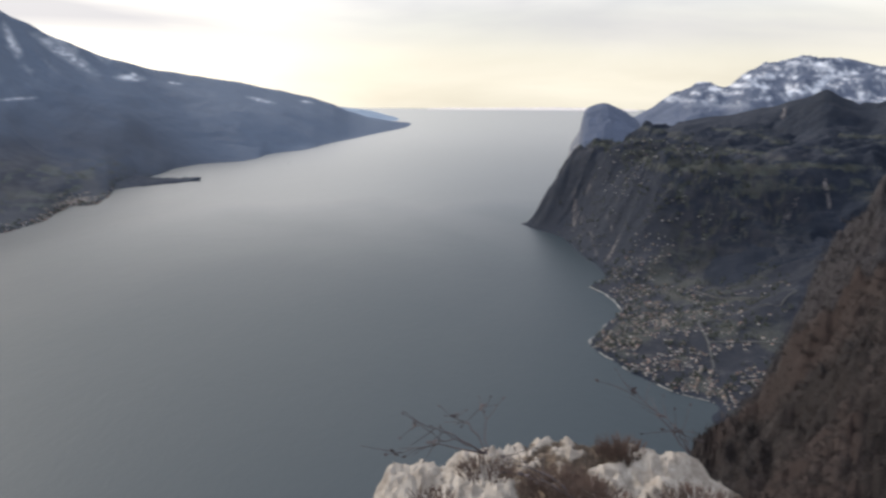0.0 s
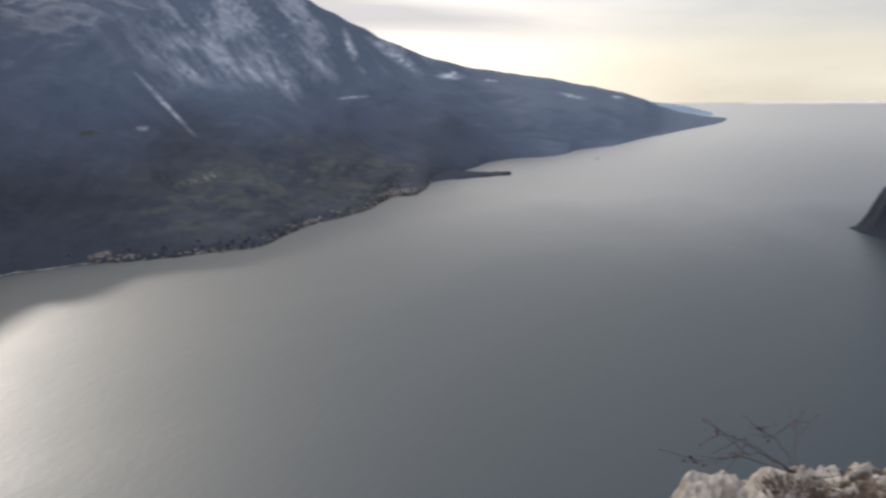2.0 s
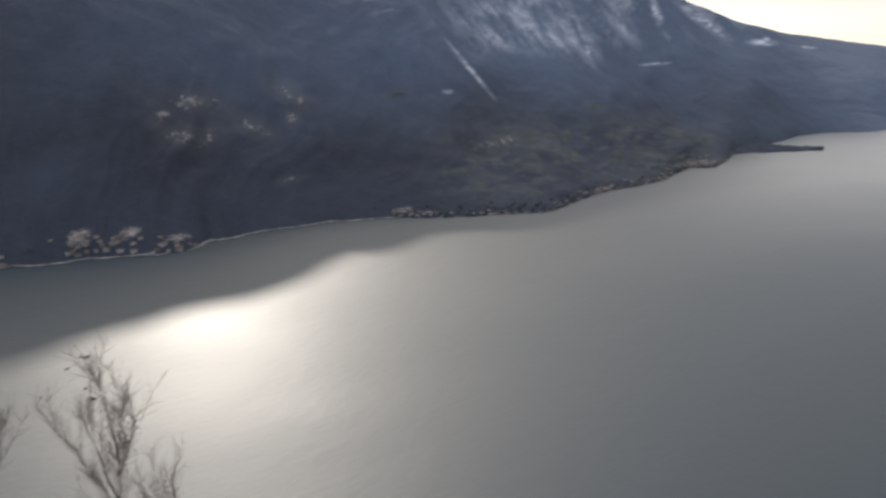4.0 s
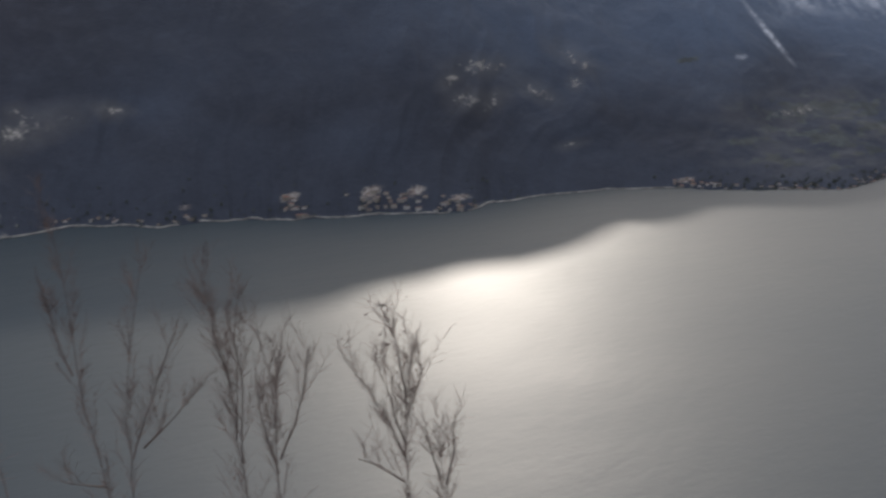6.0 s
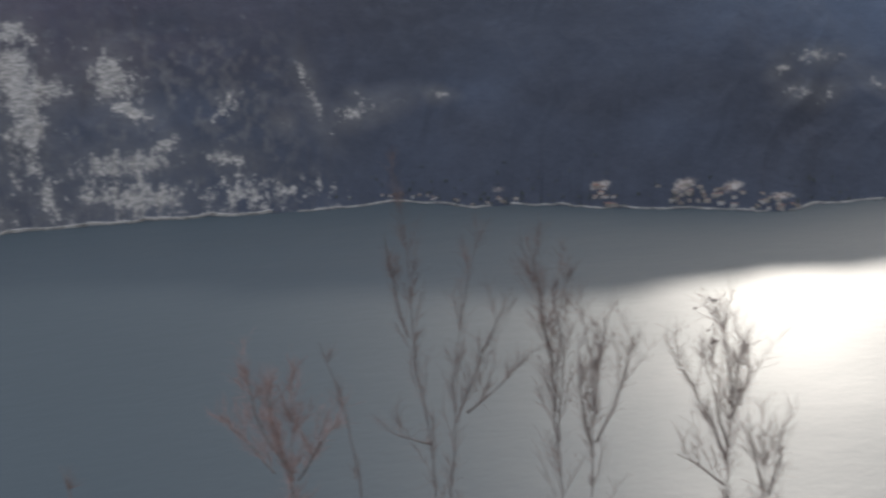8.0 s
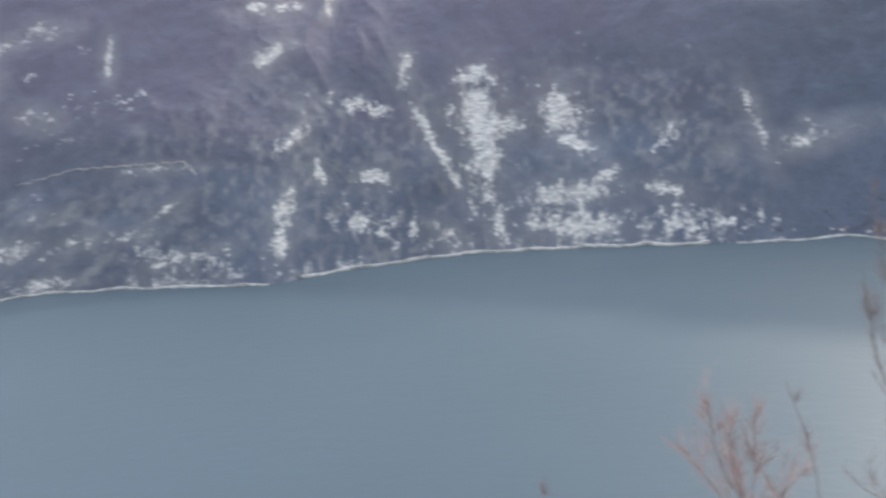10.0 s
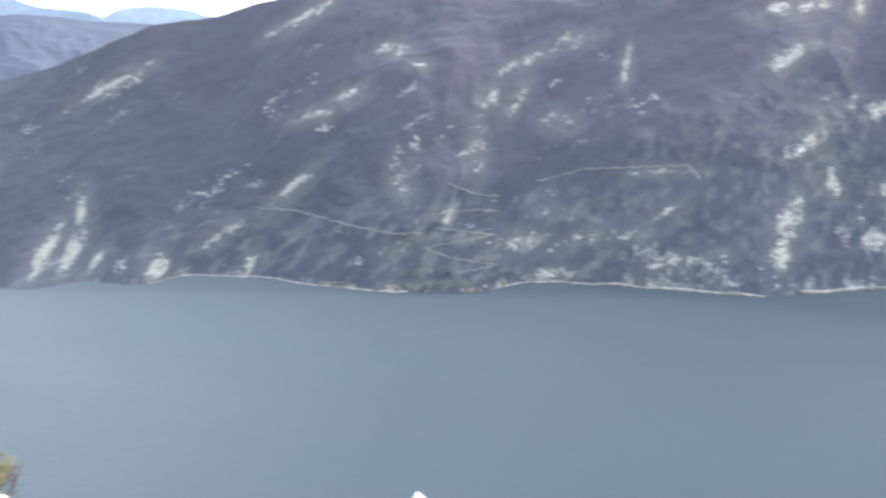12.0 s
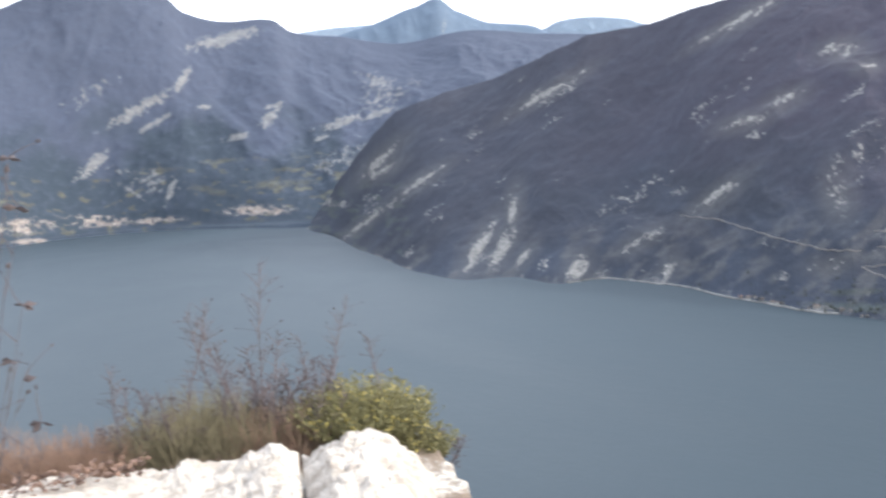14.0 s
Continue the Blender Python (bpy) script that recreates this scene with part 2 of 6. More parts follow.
# ---------------------------------------------------------------- land forms
def lattice(x, y, seed):
    """Smooth value noise on a lattice, -1 to 1, for arrays."""
    xi, yi = np.floor(x).astype(np.int64), np.floor(y).astype(np.int64)
    u, v = x - xi, y - yi
    u, v = u * u * (3 - 2 * u), v * v * (3 - 2 * v)

    def h(a, b):
        n = (a * 374761393 + b * 668265263 + seed * 974711) & 0xFFFFFFFF
        n = ((n ^ (n >> 13)) * 1274126177) & 0xFFFFFFFF
        return ((n ^ (n >> 16)) & 0xFFFF) / 32767.5 - 1

    return (h(xi, yi) * (1 - u) + h(xi + 1, yi) * u) * (1 - v) + (h(xi, yi + 1) * (1 - u) + h(xi + 1, yi + 1) * u) * v


def fbm(x, y, octaves=6, seed=0, ridge=False):
    total, size, norm = 0, 1.0, 0
    for i in range(octaves):
        n = lattice(x * 2 ** i + 17.3 * i, y * 2 ** i - 9.1 * i, seed + i)
        total = total + size * ((1 - 2 * np.abs(n)) if ridge else n)
        norm += size
        size *= 0.52
    return total / norm


def smooth(a, b, x):
    t = np.clip((x - a) / (b - a), 0, 1)
    return t * t * (3 - 2 * t)


def curve(points, x):
    """A soft curve through (x, y) control points."""
    p = np.array(points, float)
    p = p[np.argsort(p[:, 0])]
    s = np.gradient(p[:, 1], p[:, 0])
    i = np.clip(np.searchsorted(p[:, 0], x) - 1, 0, len(p) - 2)
    w = p[i + 1, 0] - p[i, 0]
    t = np.clip((x - p[i, 0]) / w, 0, 1)
    return ((2 * t ** 3 - 3 * t ** 2 + 1) * p[i, 1] + (t ** 3 - 2 * t ** 2 + t) * w * s[i] * 0.6
            + (3 * t ** 2 - 2 * t ** 3) * p[i + 1, 1] + (t ** 3 - t ** 2) * w * s[i + 1] * 0.6)


def sheet(name, X, Y, Z, mat, masks=None):
    """A land form as one grid of quads, with masks for its cover."""
    rows, cols = Z.shape
    me = bpy.data.meshes.new(name)
    co = np.stack([X, Y, Z], -1).reshape(-1, 3).astype(np.float32)
    i = np.arange(rows * cols).reshape(rows, cols)
    quads = np.stack([i[:-1, :-1], i[:-1, 1:], i[1:, 1:], i[1:, :-1]], -1).reshape(-1, 4).astype(np.int32)
    me.vertices.add(len(co))
    me.vertices.foreach_set("co", co.ravel())
    me.loops.add(quads.size)
    me.loops.foreach_set("vertex_index", quads.ravel())
    me.polygons.add(len(quads))
    me.polygons.foreach_set("loop_start", np.arange(0, quads.size, 4, dtype=np.int32))
    me.polygons.foreach_set("use_smooth", np.ones(len(quads), bool))
    me.update(calc_edges=True)
    for key in ("rock", "snow", "meadow", "town", "wood_haze_mix", "bare", "scree"):
        values = (masks or {}).get(key)
        at = me.attributes.new(key, "FLOAT", "POINT")
        if values is not None:
            at.data.foreach_set("value", np.ascontiguousarray(values, np.float32).ravel())
    me.materials.append(mat)
    return new(name, me)


def patch(AZ, EL, az, el, wide, high, lean=0.0):
    """A soft-edged oval on a mountainside, about az and el degrees as seen from the lookout; lean in degrees."""
    c, s = math.cos(radians(lean)), math.sin(radians(lean))
    u, v = AZ - az, EL - el
    p, q = (u * c + v * s) / wide, (v * c - u * s) / high
    return np.clip(1.35 - np.sqrt(p * p + q * q), 0, 1)


def gathered(AZ, EL, rows, gain=1.0):
    m = np.zeros_like(AZ)
    for az, el, wide, high, lean in rows:
        m = np.maximum(m, gain * patch(AZ, EL, az, el, wide, high, lean))
    return m


def polar(az, r):
    a = np.radians(az)
    return -np.sin(a) * r, np.cos(a) * r

# lake
def lake():
    bm = bmesh.new()
    rings = [0, 60, 150, 300, 500, 800, 1200, 1800, 2600, 3600, RIM]
    loops = [[bm.verts.new((*polar(a * 360 / 96, r), LAKE)) for a in range(96)] for r in rings[1:]]
    centre = bm.verts.new((0, 0, LAKE))
    for a in range(96):
        b = (a + 1) % 96
        bm.faces.new((centre, loops[0][b], loops[0][a]))
        for p, q in zip(loops, loops[1:]):
            bm.faces.new((p[a], p[b], q[b], q[a]))
    bmesh.ops.recalc_face_normals(bm, faces=bm.faces)
    me = bpy.data.meshes.new("lake_water")
    bm.to_mesh(me)
    bm.free()
    me.materials.append(WATER)
    ob = new("lake_water", me)
    if me.polygons[0].normal.z < 0:
        me.flip_normals()
    return tagged(ob, "wide calm grey-blue lake with a bright glint of sun", "water", kind="structure")


lake()

# bare rock, snow, meadows and roofs on the slopes: azimuth, elevation, half length, half width, lean (degrees from the lookout)
ROCK_CLIFF = [(99.5, -0.1, 0.76, 0.32, -171), (99.7, -4.9, 3.77, 1.07, -90), (99.4, -3.2, 2.31, 1, -166), (94.7, -3.3, 1.77, 1, -102), (93.5, -5.4, 1.13, 0.43, -175), (102.4, -4.9, 3.71, 0.32, -115), (104.1, 0.2, 1.03, 0.43, -77), (94.3, -8.3, 3.29, 0.78, -179), (92.2, -7.3, 0.92, 0.36, 155), (94.3, -10.4, 3.08, 0.71, -174), (88.5, -8.4, 1.49, 0.43, -168), (99, -10, 1.26, 0.53, -106), (112.5, -8.5, 2, 0.46, -73), (109.9, -5.6, 0.74, 0.29, -100), (106.4, -6.2, 0.88, 0.46, -173), (112.7, 1.6, 0.64, 0.5, 172)]
ROCK_CLIFF_SIDE = [(83.1, -4.8, 2.01, 0.32, -106), (79.8, -5.8, 2.08, 0.46, 164), (84.9, -6.3, 0.47, 0.36, -176), (119.4, -4.2, 1.93, 0.21, -179), (119.2, -6.6, 1.13, 0.21, 154), (121.2, -8, 0.83, 0.29, -179), (102.1, -10.4, 1.34, 0.53, -143), (75.4, -5, 0.47, 0.21, -164), (110.5, -2.4, 1.03, 0.29, -94)]
ROCK_FAINT = [(117.9, -10, 4.16, 0.78, -165), (106.8, -1.8, 2.78, 0.57, -161), (106.7, -9.3, 3.14, 1.14, -165), (86.5, -10.3, 4.52, 1.35, -171), (94.2, -9.9, 3.94, 1.43, -162), (93.3, -3.7, 2.82, 0.57, -97), (88.2, -5.2, 1.78, 0.64, 154), (111.5, -3.3, 2.14, 0.57, 146), (99.3, -0.7, 3.24, 0.5, -168)]
ROCK_HIGH = [(140.3, 7.2, 1.48, 0.21, 153), (140.7, 1.1, 1.16, 0.21, 169), (138.5, 2.2, 1.02, 0.29, 158), (135.3, 4.7, 0.8, 0.36, 180), (127.3, 3.3, 1.68, 0.25, 160), (124.2, 4.2, 1.04, 0.29, 178), (130.7, -1.6, 1.58, 0.36, 100), (129.8, 1.2, 0.94, 0.46, 137), (121.3, 2.4, 1.08, 0.21, -78), (111.8, 4.6, 1.76, 0.36, -179), (108.3, 4.5, 0.59, 0.29, -84), (112, 1.8, 1.38, 0.43, 153), (125.7, -0.6, 0.95, 0.43, -166)]
ROCK_LOW = [(142.6, -3.3, 1.56, 0.29, 143), (135.8, -3.4, 1.22, 0.46, -92), (125, -8, 1.92, 0.43, 169), (121.8, -8, 1.38, 0.25, -177), (128.3, -7.8, 1.44, 0.57, 169), (119.3, -6.6, 1.32, 0.21, 150), (126.7, -6.1, 0.84, 0.21, 173), (112.8, -8.5, 2.04, 0.46, -76), (136.5, -7.6, 0.87, 0.29, 175), (126.5, -10, 1.23, 0.29, -177), (134, 3.7, 0.49, 0.25, 173), (128.1, 1, 1.19, 0.32, 128), (120.3, -9.9, 0.68, 0.25, -179), (116.3, -9.4, 0.66, 0.21, -178)]
ROCK_NORTH = [(164, -3, 1.83, 0.14, 148), (160.8, -1, 1.68, 0.18, 151), (163, 0.6, 1.56, 0.25, 142), (162.7, 0.1, 0.95, 0.21, 153), (157.3, -5.4, 1.98, 0.36, 127), (155.9, -5.6, 1.64, 0.46, 121), (154.5, -6.2, 0.88, 0.21, 130), (154.9, -3.1, 1.21, 0.25, 104), (152.2, 4, 2.19, 0.18, 155), (141, 7, 2.2, 0.14, 155), (140.8, 1.2, 1.08, 0.21, 169), (138.6, 2.2, 1, 0.25, 155), (147.1, -5.5, 1.18, 0.29, 153), (151.1, -7, 0.86, 0.46, 120), (145.5, -7.3, 0.75, 0.29, 120), (142.8, -3.2, 1.8, 0.18, 146)]
ROCK_NORTH_SMALL = [(135.6, 4.7, 0.95, 0.36, 179), (137, 3.9, 0.29, 0.21, 173), (136.6, -7.5, 0.98, 0.32, 163), (135.7, -2.8, 1.36, 0.32, -91), (134.7, -1.3, 1.51, 0.32, -87), (166.3, -1.6, 0.89, 0.29, -161), (139.1, -8.1, 0.43, 0.29, 175), (161.8, -5.3, 0.59, 0.25, 132), (153.2, -6.7, 0.56, 0.29, 121), (148.3, -2.8, 0.61, 0.14, -167)]
ROCK_SOUTH = [(53.8, -5.1, 0.78, 0.43, 171), (52.9, -3.2, 1.27, 0.39, -180), (52.1, -5.2, 0.83, 0.36, 146), (49.7, -4.6, 1.13, 0.29, -154), (47.3, -2.7, 1.18, 0.32, -150), (47.1, -4.2, 0.34, 0.29, 179), (82.9, -5.3, 1.69, 0.25, -116), (79.9, -5.6, 1.81, 0.43, 169), (75.3, -4.9, 0.81, 0.21, -169), (80.4, -4.9, 0.51, 0.29, 170), (33.9, -5.9, 1.28, 0.29, 168), (47.2, -8, 0.61, 0.14, 169), (54.8, -4, 0.56, 0.29, 154)]
SNOW_GULLY = [(36, -1.4, 2.06, 0.14, -130), (24.8, 1.9, 0.69, 0.21, -117), (18.7, -0, 0.76, 0.18, -177), (18.5, 0.2, 0.18, 0.11, 179), (24.8, -1.2, 0.88, 0.07, 176), (28.8, -0.4, 0.37, 0.18, -105), (37.4, -2.8, 0.32, 0.11, 177)]
SNOW_FIELD = [(32, 0.7, 2.13, 0.93, -167), (29.8, 0.9, 2.2, 0.71, -126), (33.9, 2, 2.06, 0.57, -174), (26.9, 1.3, 1.58, 0.43, -130), (31.1, 0.5, 1.63, 0.5, -140), (44.3, 1, 0.3, 0.21, 176), (34.9, 0.7, 1.79, 0.43, -153)]
SNOW_CREST = [(18.6, 0, 0.52, 0.18, -179), (11.2, -1.3, 0.76, 0.11, -168), (24.9, 2, 0.89, 0.21, -106), (22.1, 1.3, 1.7, 0.29, -146), (16.2, -0.3, 0.38, 0.07, -173), (8.4, -1.4, 0.39, 0.07, -171)]
MEADOW_EAST = [(32.8, -5.8, 3.14, 0.57, 173), (32.1, -7.4, 1.66, 0.43, -173), (40.3, -2.9, 1.01, 0.21, 170), (28.5, -3.7, 0.99, 0.21, 174), (24.9, -6.6, 1.18, 0.25, 171), (37, -7.7, 1.58, 0.29, 173)]
TOWN_EAST = [(65.1, -10.8, 0.8, 0.4, 170), (60.0, -10.7, 0.95, 0.5, 160), (57.2, -10.8, 0.8, 0.45, 160), (54.3, -11.2, 0.9, 0.28, 175), (71.5, -11.0, 0.7, 0.2, 178), (40.2, -10.1, 0.7, 0.22, 170), (22.1, -7.1, 1.59, 0.25, 173), (27.6, -8.8, 1.52, 0.18, 168), (34, -10.4, 2.03, 0.14, 180)]
MEADOW_NORTH_FOOT = [(134.6, -10, 4.13, 0.43, -177), (135.1, -9.1, 2.11, 0.29, 178)]
N_ROCK = [(177.1, 4.8, 2.17, 0.36, 154), (174.4, 6.3, 1.11, 0.32, 128), (176.3, 3.9, 1.09, 0.18, 154), (171.8, 8.6, 2.2, 0.43, 169), (180, 1.7, 1.16, 0.36, 140), (171.5, 2.8, 0.85, 0.25, 171), (169.5, 3.8, 0.94, 0.36, 140), (175.8, -0.2, 1.12, 0.21, 115), (165.2, 3.2, 1.62, 0.29, 167), (166.5, 2.3, 0.69, 0.18, 158), (177.9, -0.1, 1.02, 0.11, -136), (162.7, 3.6, 1.22, 0.21, 166), (169.1, 4.5, 0.65, 0.18, 166), (173.3, 4.7, 0.42, 0.14, -175)]
N_FAINT = [(162.1, 4.6, 2.21, 0.71, 156), (162.6, 5.4, 1.44, 0.64, -166), (165.4, 1.1, 2.02, 0.64, 153), (177.4, 0.6, 2.14, 0.71, -163), (179.8, 5.8, 1.64, 0.5, 154)]
N_FIELD = [(176.2, 1.2, 1.6, 0.14, -177), (172.8, 1.4, 1.67, 0.21, 179), (169, 0.6, 1.08, 0.21, -179), (169.1, -0.3, 2.5, 0.43, -179), (173.3, -0.4, 1.77, 0.36, -165)]
N_TOWN = [(183.9, -1.5, 2.31, 0.57, 179), (180.1, -1.6, 2.74, 0.43, -174), (176.7, -1.9, 1.87, 0.29, 180), (170.7, -1.8, 2.49, 0.43, -176), (183.9, -2.4, 1.27, 0.21, -178)]
TRAIL_LONG = [(144.7, -4.18), (142.6, -4.52), (139.2, -5.84), (136.5, -6.67), (134.7, -6.75)]
TRAIL_ZIGZAG = [(133.8, -6.57), (130.2, -7.30), (134.7, -7.73), (133.1, -8.52), (130.2, -9.21), (133.2, -9.56)]
TRAIL_HIGH = [(127.3, -4.19), (124.2, -3.67), (118.0, -3.96), (117.4, -4.82)]
TRAIL_SHORT = [(134.0, -5.69), (131.2, -5.62), (129.8, -5.84)]
TRAIL_LEFT = [(132.8, -3.85), (131.1, -4.65), (129.7, -4.91)]


def streaked(AZ, EL, seed, along=0.7):
    """Ragged streaks that run down a slope."""
    return 0.7 * fbm(AZ * 2.0 + 0.4 * EL + 0.5 * fbm(AZ * 0.8, EL * 0.8, 3, seed + 3), EL * 1.9 * along, 6, seed) + 0.5 * fbm(AZ * 9, EL * 6, 3, seed + 7)


# east shore, from far south to the north, as (azimuth, distance)
EAST_SHORE = [
    (0.0, 3300), (1.6, 2967), (2.9, 2707), (6.4, 2230), (8.8, 1946), (10.9, 1850), (11.5, 1757), (12.5, 1700), (14.6, 1674), (16.3, 1600), (17.4, 1493), (18.6, 1400),
    (19.9, 1318), (20.4, 1215), (21.0, 1160), (22.3, 1150), (24.4, 1016), (26.9, 955), (31.6, 817), (33.5, 810), (37.4, 796),
    (41, 797), (44, 790), (47.7, 766), (52.0, 730), (54.0, 698), (58.8, 692), (64.5, 690), (69.6, 704), (73.4, 698),
    (77.5, 727), (82.3, 713), (91.7, 718), (100.3, 730), (109.5, 717), (113.9, 701)]
EAST_SHORE_NORTH = [
    (119.2, 737), (123, 770), (128.8, 808), (131.5, 783), (137.1, 825), (141.5, 905), (145.8, 1025), (150.3, 1100),
    (152.1, 1075), (155.6, 1173), (158.3, 1175), (161.1, 1300), (164.6, 1745), (167.2, 2470), (168.6, 2700)]
EAST_CREST = [(0.0, -2.95), (1.3, -2.8), (2.9, -2.62), (4.5, -2.36), (5.7, -2.02), (7.0, -1.48), (8.4, -1.06), (10.5, -0.64), (12.8, -0.17), (17, 0.44),
              (19.8, 1.12), (22.4, 2.15), (24.3, 3.09), (26.1, 4.0), (27.8, 4.9), (32, 5.6), (36, 5.9), (41.5, 6.05), (44.3, 6.05), (45.3, 6.42), (46.3, 6.8), (47.1, 6.88), (47.7, 6.68), (48.75, 7.1), (49.7, 7.68), (50.5, 8.0), (51.2, 8.16), (53.3, 8.34), (55.3, 8.8), (57.0, 9.5), (61, 9.8), (80, 9.6), (100, 9.7),
              (120, 9.6), (135, 9.2), (142.8, 8.18), (146.5, 7.40), (149.5, 7.22), (151.0, 6.68), (153.8, 5.72), (155.6, 5.12),
              (158.1, 4.66), (160.3, 4.08), (161.7, 3.6), (163.0, 2.55), (164.2, 1.3), (165.3, 0.05), (166.6, -1.65), (167.7, -2.85), (168.6, -3.3)]
EAST_DEPTH = [(0, 120), (2, 250), (6, 700), (12, 900), (20, 900), (30, 880), (42, 760), (52, 700), (80, 690), (110, 700), (140, 680), (150, 700), (158, 800), (163, 650), (166, 450), (168.6, 400)]


EAST_GRID = []


def east_mountain():
    az = np.arange(0.2, 168.5, 0.09)
    v = np.r_[np.linspace(0, 0.25, 70, endpoint=False), np.linspace(0.25, 1, 130), 1.05, 1.12, 1.2, 1.3]
    A, V = np.meshgrid(az, v)
    shore = curve(EAST_SHORE + EAST_SHORE_NORTH, az) + 5 * fbm(az * 1.6, az * 0, 4, 3)
    depth = curve(EAST_DEPTH, az)
    wide = np.convolve(np.pad(shore, 25, mode="edge"), np.ones(51) / 51, mode="valid")
    top = (wide + depth) * np.tan(np.radians(curve(EAST_CREST, az)))
    rise = top - LAKE
    # slope profile: a cliffy foot, a long wooded flank, a rounded crest
    bench = smooth(18, 24, az) * (1 - smooth(33, 40, az))
    prof = np.where(V < 1, V + 0.10 * np.sin(np.pi * np.clip(V, 0, 1)) * (1 - 1.9 * bench) * (1 - 1.5 * smooth(115, 150, A)), 1 - np.clip(V - 1, 0, 1) ** 1.3 * 1.5)
    R = wide + depth * V + (shore - wide) * np.exp(-V * 12)
    X, Y = polar(A, R)
    fade = smooth(0.0, 0.12, V) * (1 - 0.85 * smooth(0.82, 1.0, V))
    skew = A + 3.5 * V * (1 - smooth(50, 75, A)) - 3.0 * V * smooth(95, 160, A)
    gully = fbm(skew / 5.5 + 1.3 * fbm(X / 260, Y / 260, 4, 8), V * 2.2 + A / 30, 4, 11, ridge=True)
    Z = LAKE - 1.5 + (rise + 1.5) * prof
    Z += fade * np.minimum(rise, 340) * (0.030 * gully * (1 - 0.4 * smooth(0.4, 0.8, V)) + 0.040 * fbm(X / 150, Y / 150, 6, 5))
    Z += (1 - fade) * smooth(0.005, 0.05, V) * 2.0 * fbm(X / 25, Y / 25, 4, 6) * np.minimum(1, rise / 100)
    EL = np.degrees(np.arctan2(Z, R))
    rag = streaked(A, EL, 21)
    tilted = 0.7 * fbm(A * 2.2 + EL * 2.2, A * 0.7 - EL * 0.7, 5, 27) + 0.8 * fbm(A * 8, EL * 8, 4, 29)
    rag = rag * (1 - smooth(112, 125, A)) + tilted * smooth(112, 125, A)
    down, athwart = 0.64 * A + 0.77 * EL, 0.77 * A - 0.64 * EL
    snow = np.maximum(gathered(A, EL, SNOW_GULLY, 0.8), gathered(A, EL, SNOW_CREST, 0.7)) * (0.35 + 0.75 * smooth(-0.3, 0.3, fbm(A * 4 + EL * 2, EL * 7, 4, 137)))
    snow = np.maximum(snow, gathered(A, EL, [(a, e, w * 1.1, h * 1.15, l) for a, e, w, h, l in SNOW_FIELD], 0.56) * (0.08 + 0.85 * smooth(-0.30, 0.50, fbm(athwart * 2.6, down * 0.45, 5, 31) + 0.3 * fbm(A * 6, EL * 5, 3, 32))))
    # thin old snow in streaks down the southern flank
    thin = smooth(-0.05, 0.5, fbm(athwart * 1.5, down * 0.35, 5, 131) + 0.35 * fbm(A * 5, EL * 5, 3, 133)) * smooth(-1.0, 2.5, EL + 1.5 * fbm(A * 0.4, EL * 0.4, 3, 135))
    snow = np.maximum(snow, 0.36 * thin * smooth(14, 22, A) * (1 - smooth(32, 41, A)))
    rock = np.maximum(gathered(A, EL, ROCK_CLIFF), gathered(A, EL, ROCK_CLIFF_SIDE, 0.62))
    for rows, gain in ((ROCK_FAINT, 0.55), (ROCK_HIGH, 0.58), (ROCK_LOW, 0.62), (ROCK_NORTH, 1.0), (ROCK_NORTH_SMALL, 0.55), (ROCK_SOUTH, 0.5)):
        rock = np.maximum(rock, gathered(A, EL, rows, gain))
    near = rock > 0.02
    rock = np.clip(0.85 * rock + 1.15 * rag * near, 0, 1)
    walls = gathered(A, EL, [(99.6, -0.25, 0.45, 0.3, 0), (99.75, -2.4, 1.25, 1.0, 90), (99.6, -3.6, 0.75, 1.05, 0), (99.3, -5.6, 1.9, 0.55, 96), (94.6, -3.0, 0.85, 0.8, 80), (94.3, -4.9, 0.75, 0.35, 170)])
    rock = np.maximum(rock, np.clip(1.7 * walls + 0.4 * rag - 0.3, 0, 1) * (walls > 0.02))
    foot_cliff = gathered(A, EL, ROCK_NORTH[4:7], 1.2)
    rock = np.maximum(rock, np.clip(foot_cliff + 0.8 * rag - 0.1, 0, 1) * (foot_cliff > 0.02))
    wild = np.clip(0.1 + 1.1 * rag, 0, 1) * smooth(0.0, 0.45, fbm(A * 0.45, EL * 0.8, 4, 23)) * smooth(76, 88, A) * (1 - smooth(3, 7, EL)) * (1 - 0.5 * smooth(125, 140, A))
    rock = np.maximum(rock, 0.62 * wild)
    rock = np.maximum(rock, 0.5 * smooth(84, 90, A) * (1 - smooth(0.012, 0.035 + 0.02 * rag, V)) * smooth(-0.2, 0.4, fbm(A * 1.5, A * 0, 4, 25)))
    specks = smooth(0.12, 0.5, 0.6 * fbm(A * 3.0 + EL, EL * 5, 5, 24) + 0.6 * fbm(A * 9, EL * 12, 3, 26)) * smooth(78, 90, A) * (1 - smooth(-1.5, 2.5, EL + 3 * fbm(A * 0.3, EL * 0.3, 3, 28)))
    rock = np.maximum(rock, (0.48 + 0.22 * (1 - smooth(-8, -5, EL)) * (1 - smooth(106, 112, A))) * specks * smooth(-0.15, 0.4, fbm(A * 0.5, EL * 0.7, 4, 41)))
    # rows of rock that climb slantwise over the northern half
    along, across = -0.89 * A + 0.45 * EL, -0.89 * EL - 0.45 * A
    rows = smooth(0.19 - 0.06 * (1 - smooth(-6, -1, EL)), 0.5, 0.8 * fbm(along * 0.9, across * 2.8, 5, 43) + 0.55 * fbm(A * 10, EL * 11, 3, 45))
    rows = rows * smooth(-0.1, 0.35, fbm(A * 0.35, EL * 0.5, 3, 47)) * smooth(108, 120, A) * (1 - smooth(4.5, 7.5, EL))
